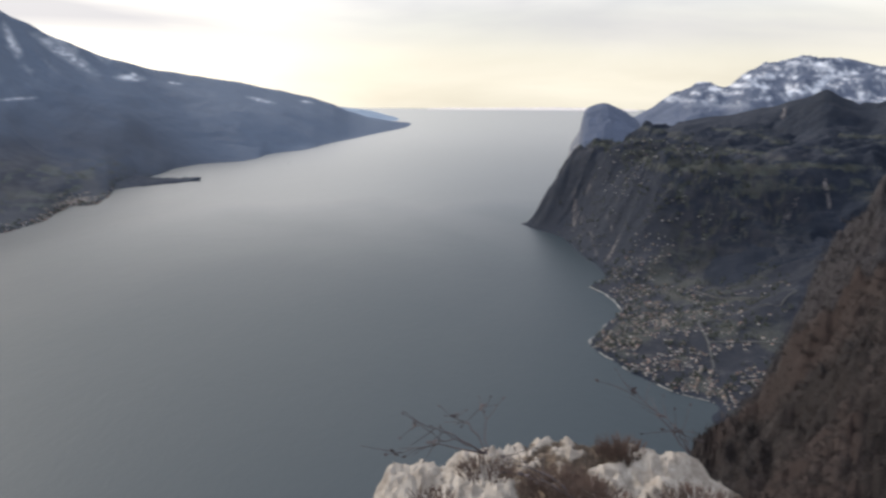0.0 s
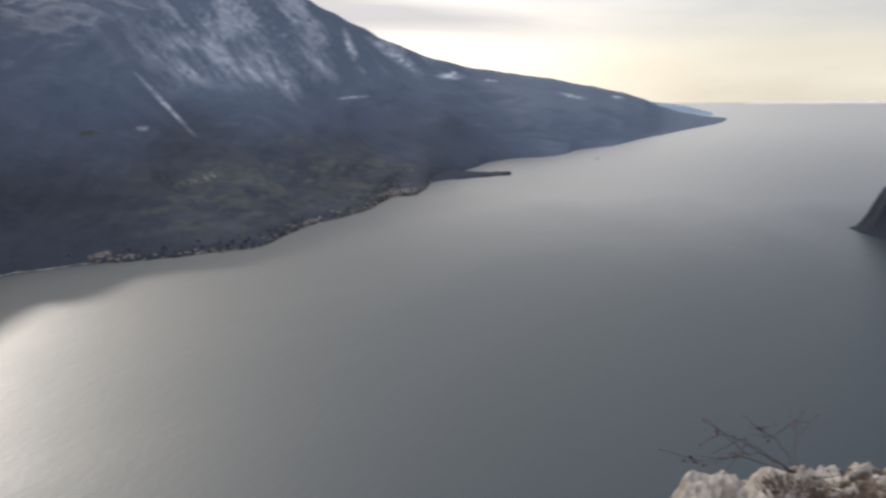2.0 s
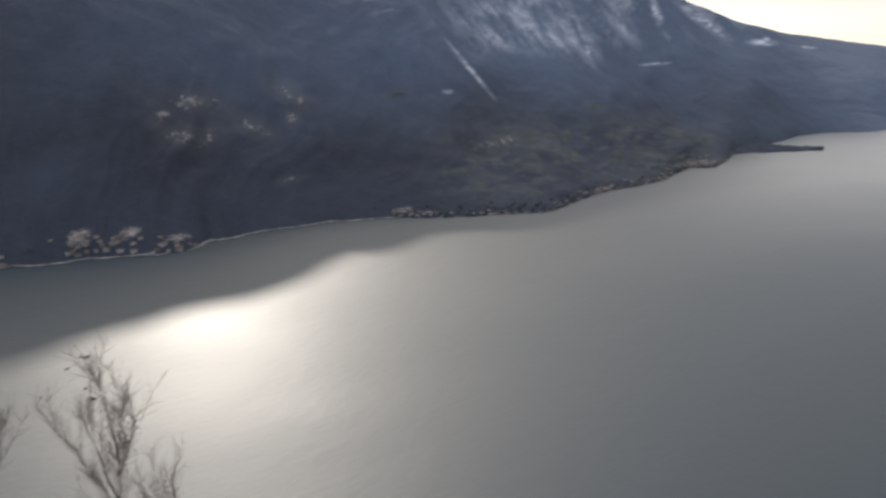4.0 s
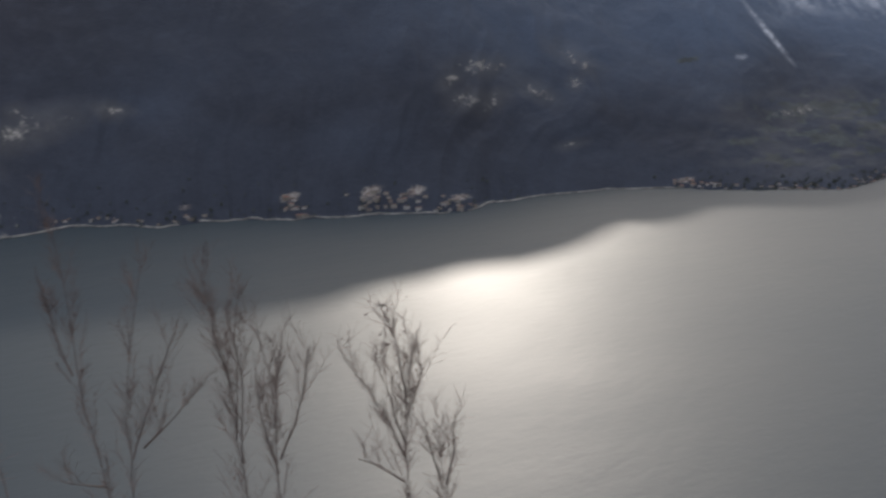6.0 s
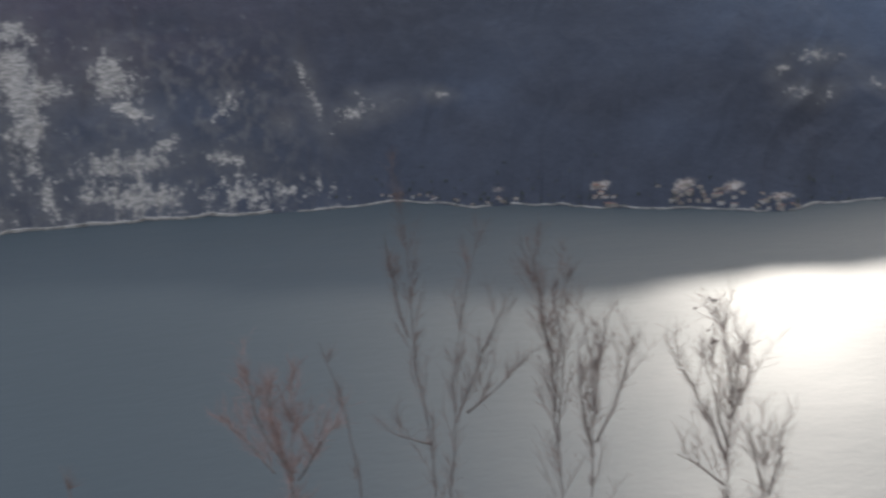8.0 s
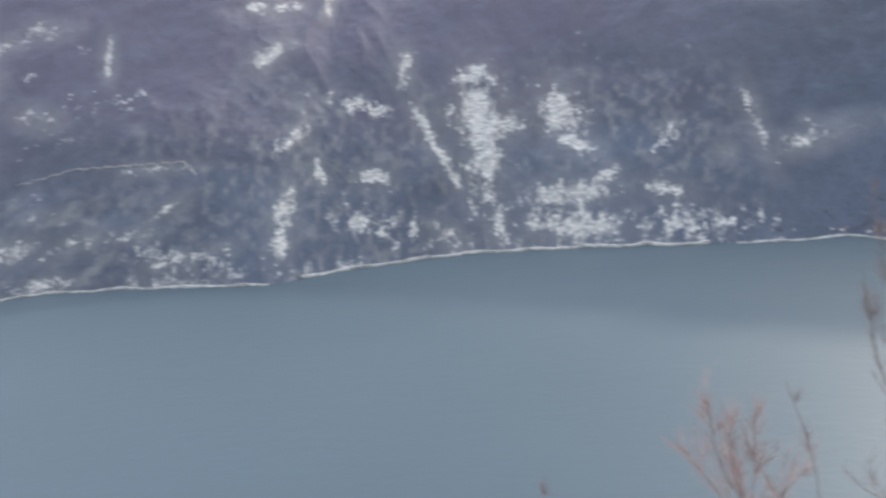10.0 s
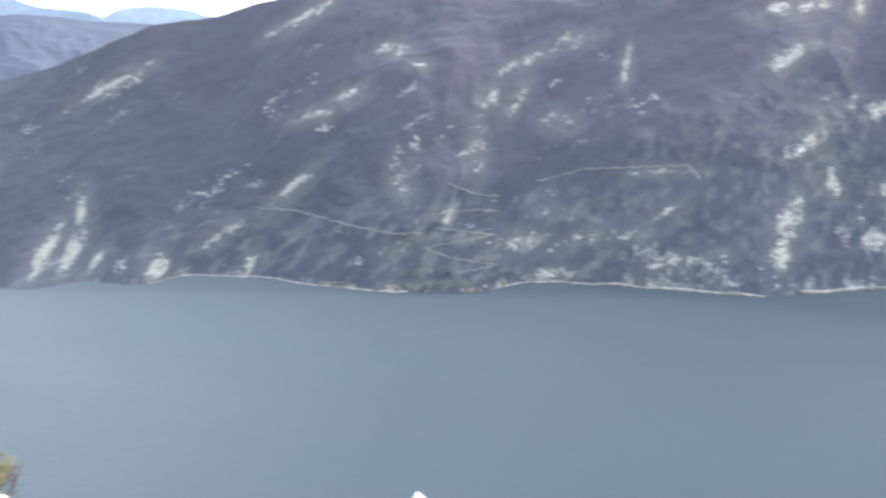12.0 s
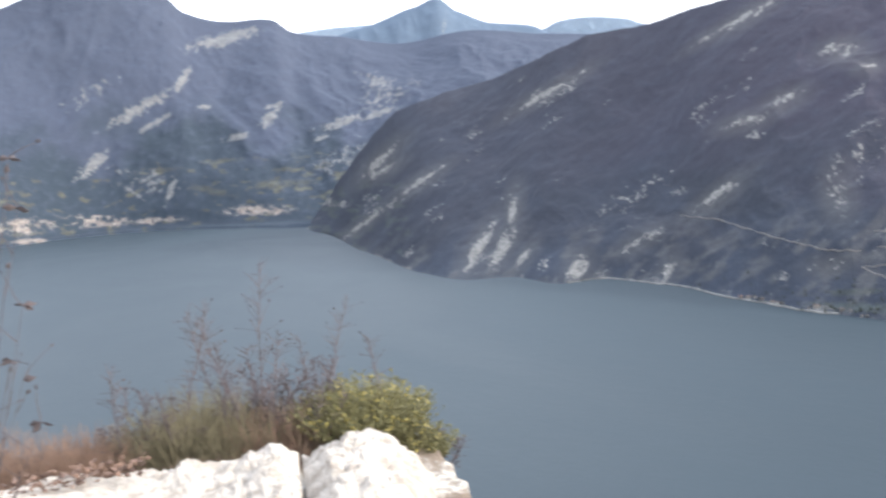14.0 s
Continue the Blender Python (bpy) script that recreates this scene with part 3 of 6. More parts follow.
    rock = np.maximum(rock, 0.68 * rows)
    meadow = np.clip(gathered(A, EL, MEADOW_EAST, 0.8) + 0.5 * fbm(A * 3, EL * 6, 4, 35) * (gathered(A, EL, MEADOW_EAST) > 0.02), 0, 1)
    benches = smooth(15, 22, A) * (1 - smooth(34, 42, A)) * smooth(-10.5, -8.5, EL) * (1 - smooth(-5.5, -3.5, EL))
    meadow = np.maximum(meadow, 0.8 * benches * smooth(-0.1, 0.25, fbm(A * 1.6, EL * 4.0, 5, 36)))
    meadow = np.maximum(meadow, gathered(A, EL, MEADOW_NORTH_FOOT, 0.8))
    town = gathered(A, EL, TOWN_EAST, 0.72)
    # paler blue puts haze into the far south, upper slopes and north end
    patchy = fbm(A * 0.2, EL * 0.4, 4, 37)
    wood_haze_mix = 1.3 * (1 - smooth(2, 21, A + 4 * patchy)) + 0.75 * smooth(-9, 1.0, EL + 3 * patchy) * (1 - smooth(34, 78, A)) + 0.4 * smooth(14, 21, A) * (1 - smooth(34, 43, A)) * smooth(-4, 1, EL) + 0.12
    wood_haze_mix = np.maximum(wood_haze_mix, 0.26 * (1 - smooth(-9, 1, EL + 7 * fbm(A * 0.22, EL * 0.4, 5, 38))))
    wood_haze_mix = np.maximum(wood_haze_mix, 0.22 * smooth(142, 172, A + 8 * fbm(A * 0.25, EL * 0.4, 4, 40)))
    valley = smooth(158, 163, A) * (1 - smooth(-1.5, 1.0, EL))
    meadow = np.maximum(meadow, 0.7 * valley * smooth(-0.05, 0.35, fbm(A * 1.8, EL * 3.5, 4, 42)))
    # bare beech woods on the upper half
    bare = 0.75 * smooth(-6.0, 3.5, EL + 5 * fbm(A * 0.2, EL * 0.35, 5, 34)) * smooth(74, 98, A) * (1 - 0.75 * smooth(128, 158, A))
    Z += 1.6 * rock * fade * (fbm(X / 6, Z / 9, 3, 39) + 0.4)
    wider = [(a, e, w * 1.5 + 0.3, h * 1.9 + 0.25, l) for a, e, w, h, l in ROCK_CLIFF + ROCK_CLIFF_SIDE + ROCK_HIGH + ROCK_LOW + ROCK_NORTH]
    scree = 0.42 * gathered(A, EL, wider)
    bluffs = smooth(80, 88, A) * (1 - smooth(116, 128, A)) * (1 - smooth(-3, 1.5, EL + 2 * fbm(A * 0.4, EL * 0.4, 3, 141)))
    scree = np.maximum(scree, 0.45 * bluffs * smooth(-0.15, 0.45, fbm(A * 2.6 + 0.5 * EL, EL * 2.0, 6, 143)))
    scree = np.maximum(scree, 0.55 * smooth(112, 122, A) * (1 - smooth(-7, -3, EL)) * smooth(-0.1, 0.45, fbm(along * 0.9, across * 2.2, 5, 145)))
    scree = np.maximum(scree, 0.30 * benches * smooth(-0.35, 0.3, fbm(A * 0.9, EL * 2.2, 4, 147)))
    scree = np.maximum(scree, 0.35 * gathered(A, EL, [(a, e, w * 1.8, h * 2.2, l) for a, e, w, h, l in ROCK_SOUTH]))
    EAST_GRID.extend((az, R, Z))
    ob = sheet("mountain_east", X, Y, Z, EAST, {"snow": snow, "rock": rock, "meadow": meadow, "town": town, "wood_haze_mix": wood_haze_mix, "bare": bare, "scree": scree})
    return tagged(ob, "long wooded mountainside with pale cliffs and thin snow above the lake", "mountain", kind="structure")


east_mountain()

def low_land(name, rows, r0, r1, mat, seed, label, foot=LAKE - 2):
    """A low far ridge over the water, by its skyline."""
    az = np.arange(rows[0][0], rows[-1][0], 0.04)
    A, V = np.meshgrid(az, np.linspace(0, 1.15, 40))
    R = r0 + (r1 - r0) * V
    top = r1 * np.tan(np.radians(curve(rows, az) + 0.03 * fbm(az * 2, az * 0, 4, seed)))
    X, Y = polar(A, R)
    Z = foot + (top - foot) * np.where(V <= 1, V ** 0.8, 2 - V) + 4 * smooth(0, 0.3, V) * (1 - smooth(0.8, 1, V)) * fbm(X / 60, Y / 60, 4, seed, ridge=True)
    tagged(sheet(name, X, Y, Z, mat), label, "mountain", kind="structure")


# both low lands are coloured pale in place of haze
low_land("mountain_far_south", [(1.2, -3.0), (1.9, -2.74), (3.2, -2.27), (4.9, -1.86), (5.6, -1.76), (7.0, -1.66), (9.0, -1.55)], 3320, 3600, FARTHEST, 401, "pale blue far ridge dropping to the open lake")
low_land("shore_far_south", [(-12, -1.77), (-9.5, -1.69), (-7, -1.67), (-4, -1.72), (-1, -1.75), (1, -1.78)], 4640, 4760, HAZE_SHORE, 411, "thin hazy far shore on the horizon")


def spit():
    """A low wooded tongue of land that runs out into the lake."""
    s, c = np.linspace(0, 1, 90), np.linspace(-1, 1, 25)
    S, C = np.meshgrid(s, c)
    mid_a, mid_r = 21.0 - 6.05 * S, 1345 + 62 * S ** 1.6
    half = (40 - 30 * S + 16 * fbm(S * 6, S * 0, 5, 421)) * np.sqrt(np.clip(1 - S ** 8, 0, 1)) + 0.5
    root = 60 * (1 - S)
    X, Y = polar(mid_a, mid_r + root + C * (half + root))
    Z = LAKE - 1.0 + (1.5 + 5.5 * (1 - 0.6 * S) * (1 + 1.2 * fbm(X / 16, Y / 16, 4, 423))) * np.sqrt(np.clip(1 - C * C, 0, 1))
    tagged(sheet("headland_spit", X, Y, Z, EAST, {"wood_haze_mix": 0.3 + 0 * S, "meadow": 0.5 * smooth(0.0, 0.4, fbm(X / 25, Y / 25, 4, 425))}), "low dark wooded spit running out into the lake", "headland", kind="structure")


spit()

NORTH_SHORE = [(160, 2300), (165.5, 2600), (169.2, 2799), (171.6, 3000), (174.7, 3250), (177.4, 3400), (181.1, 3450), (184.4, 3320), (186, 3100), (192, 2600), (205, 1500)]
NORTH_CREST = [(145, 6.5), (152, 7.4), (157.0, 8.0), (161.0, 7.6), (165.5, 8.3), (167.7, 8.66), (168.8, 9.42), (171.6, 9.54), (173.9, 10.1), (175.2, 11.18), (177.5, 12.1),
               (180.5, 11.95), (181.8, 11.36), (184.8, 10.32), (190, 9.0), (205, 7.0)]


NORTH_GRID = []


def north_mountains():
    az = np.arange(148.0, 205.0, 0.09)
    v = np.r_[np.linspace(0, 1, 240), 1.03, 1.06]
    A, V = np.meshgrid(az, v)
    shore = curve(NORTH_SHORE, az) + 10 * fbm(az * 1.5, az * 0, 4, 33)
    crest = np.full_like(az, 4450.0)
    R = 2250 + (crest - 2250) * V
    wide = np.convolve(np.pad(shore, 60, mode="edge"), np.ones(121) / 121, mode="valid")
    W = np.clip((R - wide) / (crest - wide), -0.1, 1.2)
    V = np.clip((R - shore) / (crest - shore), -0.1, 1.2)
    top = crest * np.tan(np.radians(curve(NORTH_CREST, az)))
    plain_in = 0.11 + 0.04 * np.sin(az * 0.35)
    ramp = np.clip((W - plain_in) / (1 - plain_in), 0, 1) * smooth(0.0, 0.12, V)
    prof = np.where(V <= 1, 0.012 * smooth(0, 0.04, V) + ramp ** 1.15, 1 - (V - 1) * 1.4) - 0.02 * smooth(0, 0.06, -V)
    X, Y = polar(A, R)
    Z = LAKE - 1.5 + (top - LAKE) * prof
    fade = smooth(plain_in, plain_in + 0.2, V) * (1 - 0.8 * smooth(0.85, 1.0, V))
    Z += fade * 38 * fbm(A / 6.5 + 1.5 * W + 0.5 * fbm(X / 700, Y / 700, 3, 46), W * 2.2 - A / 14, 5, 44, ridge=True)
    Z += fade * 14 * fbm(X / 150, Y / 150, 5, 47)
    EL = np.degrees(np.arctan2(Z, R))
    rag = 0.7 * fbm(A * 2.0 + EL * 2.0, A * 0.7 - EL * 0.7, 5, 61) + 0.4 * fbm(A * 8, EL * 8, 3, 63)
    rock = np.maximum(gathered(A, EL, N_ROCK, 1.0), gathered(A, EL, N_FAINT, 0.45))
    fine_rag = 0.6 * fbm(A * 6 + EL * 6, A * 3 - EL * 3, 5, 62)
    rock = np.clip(1.0 * rock + 1.7 * fine_rag * (rock > 0.02), 0, 1)
    rock = np.maximum(rock, 0.5 * np.clip(0.1 + rag, 0, 1) * smooth(0.0, 0.4, fbm(A * 0.5, EL * 0.8, 4, 65)))
    meadow = np.clip(gathered(A, EL, N_FIELD, 0.9) + 0.5 * rag * (gathered(A, EL, N_FIELD) > 0.02), 0, 1)
    low = smooth(-3.5, -2.0, EL) * (1 - smooth(0.5, 2.2, EL + 1.5 * fbm(A * 0.5, EL, 3, 68)))
    meadow = np.maximum(0.7 * meadow, 0.75 * low * smooth(0.0, 0.4, fbm(A * 1.6, EL * 4.0, 5, 69)))
    town = np.clip(gathered(A, EL, N_TOWN, 0.8) * smooth(-0.5, 0.1, fbm(A * 3.0, EL * 9.0, 4, 71)) + 0.3 * rag * (gathered(A, EL, N_TOWN) > 0.02), 0, 1)
    NORTH_GRID.extend((az, R, Z))
    ob = sheet("mountain_north", X, Y, Z, NORTH, {"rock": rock, "meadow": meadow, "town": town, "wood_haze_mix": 1 - smooth(1, 5, EL + 4 * fbm(A * 0.3, EL * 0.4, 4, 67))})
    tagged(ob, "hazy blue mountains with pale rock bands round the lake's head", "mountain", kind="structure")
    # the pointed peak and the farthest ranges, blue haze in their colours
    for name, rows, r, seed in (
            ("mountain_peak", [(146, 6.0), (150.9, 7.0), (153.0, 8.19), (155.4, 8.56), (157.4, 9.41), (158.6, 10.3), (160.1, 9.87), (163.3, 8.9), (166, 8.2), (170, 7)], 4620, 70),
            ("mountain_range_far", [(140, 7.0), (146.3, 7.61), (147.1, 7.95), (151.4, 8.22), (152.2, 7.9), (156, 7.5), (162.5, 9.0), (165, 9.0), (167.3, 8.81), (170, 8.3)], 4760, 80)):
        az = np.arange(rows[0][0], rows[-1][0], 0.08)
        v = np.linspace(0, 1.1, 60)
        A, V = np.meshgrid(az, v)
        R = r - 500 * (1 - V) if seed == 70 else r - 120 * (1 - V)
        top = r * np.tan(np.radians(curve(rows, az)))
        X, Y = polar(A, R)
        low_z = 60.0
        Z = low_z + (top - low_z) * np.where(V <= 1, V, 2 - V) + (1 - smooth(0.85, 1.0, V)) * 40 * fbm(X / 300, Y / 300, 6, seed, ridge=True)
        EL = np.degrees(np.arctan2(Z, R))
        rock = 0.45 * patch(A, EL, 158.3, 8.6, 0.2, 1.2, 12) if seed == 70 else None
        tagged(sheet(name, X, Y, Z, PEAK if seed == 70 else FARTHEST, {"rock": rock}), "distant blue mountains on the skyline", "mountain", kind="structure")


north_mountains()

# west shore: town plain, terrace with hamlets, dark mountain
WEST_SHORE = [(330, 160), (389, 122), (405, 130), (425, 113), (461, 97), (506, 86), (544, 101), (586, 119), (626, 117), (656, 110), (681, 125), (720, 128), (783, 121), (868, 115), (935, 88), (953, 84), (965, 100), (1000, 150), (1100, 185), (1300, 200)]


def west_ground(X, Y):
    """Height of the west shore above the lake."""
    inland = X - curve(WEST_SHORE, Y)
    d = np.maximum(inland, 0)
    plain_z = 0.5 + 0.13 * d + 0.0009 * np.maximum(d - 30, 0) ** 2
    town = smooth(340, 400, Y) * (1 - smooth(640, 720, Y))
    terrace = 72 * smooth(0, 55, d) + 0.10 * np.maximum(d - 50, 0)
    nose = smooth(930, 985, Y)
    z = plain_z * town + terrace * (1 - town)
    z = z * (1 - 0.75 * nose * (1 - smooth(0, 90, d)))
    z = np.maximum(z, 0)
    return z, inland, town


WEST_GRID = []


SCARS = [(-23.05, -6.3, 1.3, 0.2, 77), (-21.15, -7.6, 1.8, 0.24, -65), (-8.36, -7.9, 1.4, 0.16, 88), (-9.55, -9.8, 0.95, 0.18, 75), (-10.6, -8.9, 0.6, 0.14, 70), (-20.0, -10.0, 0.9, 0.4, -50)]


def west_shore():
    x, y = np.arange(60, 760, 2.0), np.arange(330, 1290, 2.6)
    X, Y = np.meshgrid(x, y)
    z, inland, town = west_ground(X, Y)
    rough = smooth(10, 60, inland) * (1 - 0.9 * town * (1 - smooth(70, 150, inland)))
    z = z + smooth(4, 30, inland) * (1 - town) * (1 - smooth(70, 120, inland)) * 10 * fbm(Y / 34 + 1.1 * fbm(X / 40, Y / 40, 4, 83), X / 60, 5, 85, ridge=True)
    z = z + rough * (15 * fbm(X / 90, Y / 90, 5, 91, ridge=True) + 9 * fbm(X / 32, Y / 32, 5, 95, ridge=True))
    Z = LAKE + np.where(inland > 0, z, np.maximum(inland * 0.6, -6))
    flat = smooth(55, 75, z) * (1 - smooth(95, 120, z)) * smooth(620, 700, Y)
    rock = 0.55 * smooth(0.1, 0.5, fbm(Y / 16 + 0.6 * fbm(X / 20, Y / 20, 3, 81), z / 30, 5, 97)) * (1 - town) * (1 - smooth(45, 75, z)) * smooth(2, 8, inland)
    meadow = 0.8 * flat * smooth(-0.1, 0.3, fbm(X / 40, z / 5, 4, 99)) + 0.35 * town * smooth(70, 100, inland) * smooth(-0.2, 0.2, fbm(X / 40, Y / 40, 4, 98))
    A, EL = np.degrees(np.arctan2(-X, Y)), np.degrees(np.arctan2(Z, np.hypot(X, Y)))
    scars = gathered(A, EL, SCARS, 0.5)
    rock = np.maximum(rock, np.clip(scars + 0.7 * streaked(A, EL, 89) * (scars > 0.02), 0, 1))
    shelf = smooth(35, 60, inland) * (1 - smooth(130, 190, inland)) * smooth(600, 680, Y) * (1 - smooth(955, 1000, Y))
    meadow = np.maximum(meadow, 0.75 * shelf * smooth(-0.1, 0.25, fbm(A * 2.5, EL * 7, 5, 93)))
    meadow = np.maximum(meadow, 0.7 * town * smooth(2, 10, inland) * (1 - smooth(60, 150, inland + 40 * fbm(X / 35, Y / 35, 4, 92))) * smooth(-0.35, 0.2, fbm(X / 16, Y / 16, 4, 90)))
    tn = town * smooth(0, 6, inland) * (1 - smooth(75, 110, inland)) * 0.28 * (0.75 + 0.5 * fbm(X / 14, Y / 14, 4, 96))
    WEST_GRID.extend((x, y, Z))
    ob = sheet("shore_west", X, Y, Z, WEST, {"rock": rock, "meadow": meadow, "town": tn, "scree": 0.12 * town * smooth(1, 8, inland) * (1 - smooth(90, 170, inland)) + 0.22 * shelf * smooth(-0.2, 0.3, fbm(A * 1.5, EL * 4, 4, 88)), "wood_haze_mix": smooth(-0.3, 0.35, fbm(X / 70, Y / 70, 5, 94))})
    tagged(ob, "dark wooded west shore with a terrace, cliffs and a town plain", "mountain", kind="structure")
    # the dark mountain behind the town
    az = np.arange(-70, -11.0, 0.09)
    A, V = np.meshgrid(az, np.r_[np.linspace(0, 1, 130), 1.06, 1.15])
    crest = curve([(-70, 4.0), (-45, 2.5), (-32, 0.3), (-28, -0.6), (-26.4, -1.15), (-25.2, -1.53), (-23.6, -0.95), (-22.6, -0.49), (-21.6, -1.0), (-19.4, -1.61), (-17, -2.1), (-14.7, -2.45), (-13, -3.3), (-11, -4.6)], az)
    r0 = curve([(-70, 300), (-40, 420), (-28, 520), (-22, 590), (-17, 640), (-14, 760), (-11, 860)], az)
    r1 = curve([(-70, 700), (-40, 900), (-22, 1080), (-16, 1180), (-11, 1180)], az)
    R = r0 + (r1 - r0) * V
    foot = LAKE + 12
    top = r1 * np.tan(np.radians(crest))
    X, Y = polar(A, R)
    Z = foot + (top - foot) * np.where(V <= 1, 0.35 * V + 0.65 * V ** 1.6, 2 - V)
    Z += smooth(0, 0.15, V) * (1 - 0.85 * smooth(0.85, 1, V)) * (26 * fbm(X / 130, Y / 130, 6, 171, ridge=True) + 5 * fbm(X / 25, Y / 25, 4, 175))
    EL = np.degrees(np.arctan2(Z, R))
    rag = streaked(A, EL, 177)
    scar = gathered(A, EL, [(-22.4, -5.6, 0.25, 1.6, 8), (-20.9, -6.6, 0.22, 1.3, -22), (-25.0, -6.5, 0.5, 0.8, 0), (-24.2, -9.2, 0.8, 0.6, 0), (-19.9, -8.0, 0.2, 0.9, -20), (-20.4, -1.8, 0.15, 0.6, 10)], 0.75)
    rock = np.clip(scar + 0.6 * rag * (scar > 0.02), 0, 1)
    meadow = 0.6 * smooth(0.1, 0.4, fbm(A * 0.5, EL, 4, 179)) * (1 - smooth(-8, -5, EL))
    wood_haze_mix = smooth(-0.2, 0.3, fbm(A * 0.3, EL * 0.3, 3, 181))
    tagged(sheet("mountain_west", X, Y, Z, WEST, {"rock": rock, "meadow": meadow, "wood_haze_mix": wood_haze_mix}), "dark pointed mountain covered with evergreen woods", "mountain", kind="structure")
    # the bluff beyond and the snow-dusted range behind, haze in their bluish colour
    az = np.arange(-75, -6.5, 0.09)
    v = np.linspace(0, 1.12, 110)
    A, V = np.meshgrid(az, v)
    crest = curve([(-75, 5.0), (-50, 3.0), (-35, 2.0), (-28, 0.9), (-25.5, 0.74), (-24.4, 0.99), (-23.2, 1.24), (-21.8, 1.22), (-20.3, 0.68), (-18.4, 0.5), (-17.2, -0.25), (-15.6, -0.26), (-14.3, -0.77), (-12.7, -1.62), (-11.7, -2.15), (-10.9, -2.6), (-9, -3.6), (-7.0, -4.3)], az)
    r0, r1 = 1750, 2700
    R = r0 + (r1 - r0) * V
    top = r1 * np.tan(np.radians(crest))
    X, Y = polar(A, R)
    Z = LAKE - 2 + (top - LAKE) * np.where(V <= 1, V ** 0.8, 2 - V) + 0.35 * np.minimum(top - LAKE, 200) * smooth(0, 0.2, V) * (1 - 0.8 * smooth(0.85, 1, V)) * fbm(X / 260, Y / 260, 6, 120, ridge=True)
    EL = np.degrees(np.arctan2(Z, R))
    snow = smooth(-0.1, 0.5, fbm(A * 1.3, EL * 4.0, 6, 130) + 0.4 * fbm(A * 6, EL * 9, 3, 132)) * smooth(-1.9, -0.5, EL) * 0.9
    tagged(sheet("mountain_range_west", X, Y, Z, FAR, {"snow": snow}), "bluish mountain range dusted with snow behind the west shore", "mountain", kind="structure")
    az = np.arange(-13.5, -7.4, 0.05)
    A, V = np.meshgrid(az, np.linspace(0, 1.15, 90))
    crest = curve([(-13.5, -4.2), (-12.4, -2.9), (-11.8, -2.25), (-10.9, -1.70), (-10.0, -1.37), (-9.2, -1.55), (-8.75, -1.95), (-8.5, -3.1), (-8.0, -3.9), (-7.8, -4.9), (-7.4, -5.4)], az)
    R = 1560 + 160 * V
    top = 1720 * np.tan(np.radians(crest))
    X, Y = polar(A, R)
    Z = LAKE - 2 + (top - LAKE + 2) * np.where(V <= 1, V ** 0.7, 2 - V) + 5 * smooth(0, 0.3, V) * (1 - smooth(0.8, 1, V)) * fbm(X / 40, Y / 40, 5, 140, ridge=True)
    rock = 0.5 * smooth(-8.9, -8.4, A)
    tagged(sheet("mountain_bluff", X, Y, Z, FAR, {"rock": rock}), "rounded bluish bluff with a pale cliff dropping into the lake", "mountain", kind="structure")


west_shore()


# the brown wooded spurs that fall from the lookout to the west shore
SPUR_GRIDS = []


def spur(name, az, crest_rows, far_rows, el0, r_in, mat, seed, label):
    A, V = np.meshgrid(az, np.linspace(0, 1.25, 170))
    crest = curve(crest_rows, az) + 0.35 * fbm(az * 1.2, az * 0, 4, seed + 3)
    r1 = curve(far_rows, az)
    R = r_in * (r1 / r_in) ** V
    EL = el0 + (crest - el0) * np.clip(V, 0, 1) ** 0.8
    Z = R * np.tan(np.radians(EL))
    Z = np.where(V > 1, r1 * np.tan(np.radians(crest)) - (R - r1) * 1.6, Z)
    X, Y = polar(A, R)
    Z += smooth(0, 0.15, V) * R * (0.042 * fbm(np.log(R) * 7, A / 4.5, 6, seed, ridge=True) + 0.012 * fbm(np.log(R) * 40, A / 0.8, 3, seed + 5))
    Z = np.maximum(Z, LAKE - 3)
    rock = np.clip(0.9 * fbm(A / 1.5 + V * 2, V * 14, 5, seed + 9), 0, 0.5)
    SPUR_GRIDS.append((A, R, Z))
    ob = sheet(name, X, Y, Z, mat, {"rock": rock, "wood_haze_mix": smooth(-0.3, 0.3, fbm(A / 4, V * 6, 4, seed + 11))})
    tagged(ob, label, "slope", kind="structure")


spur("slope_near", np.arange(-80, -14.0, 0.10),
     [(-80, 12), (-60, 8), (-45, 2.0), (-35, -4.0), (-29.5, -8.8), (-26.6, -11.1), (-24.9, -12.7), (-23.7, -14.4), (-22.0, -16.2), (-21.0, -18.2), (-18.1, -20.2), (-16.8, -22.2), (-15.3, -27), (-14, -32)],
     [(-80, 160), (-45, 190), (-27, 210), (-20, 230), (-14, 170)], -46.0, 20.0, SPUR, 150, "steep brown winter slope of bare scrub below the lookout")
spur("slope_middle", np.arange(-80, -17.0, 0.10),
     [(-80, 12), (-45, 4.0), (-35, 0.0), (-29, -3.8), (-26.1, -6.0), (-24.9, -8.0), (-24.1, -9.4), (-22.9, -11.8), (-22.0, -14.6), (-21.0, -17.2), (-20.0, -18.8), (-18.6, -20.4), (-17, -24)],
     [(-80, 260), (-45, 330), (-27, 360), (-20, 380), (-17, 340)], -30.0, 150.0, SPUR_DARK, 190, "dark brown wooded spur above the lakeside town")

# ---------------------------------------------------------------- builder's tools
def part(name, bm, mat, parent=None, label="", smooth_faces=False):
    """Links a bmesh as one mesh object, under a thing or a part."""
    me = bpy.data.meshes.new(name)
    bm.to_mesh(me)
    bm.free()
    if smooth_faces:
        me.polygons.foreach_set("use_smooth", [True] * len(me.polygons))
    me.materials.append(mat)
    ob = new(name, me)
    ob.parent = parent
    return tagged(ob, label) if label else ob


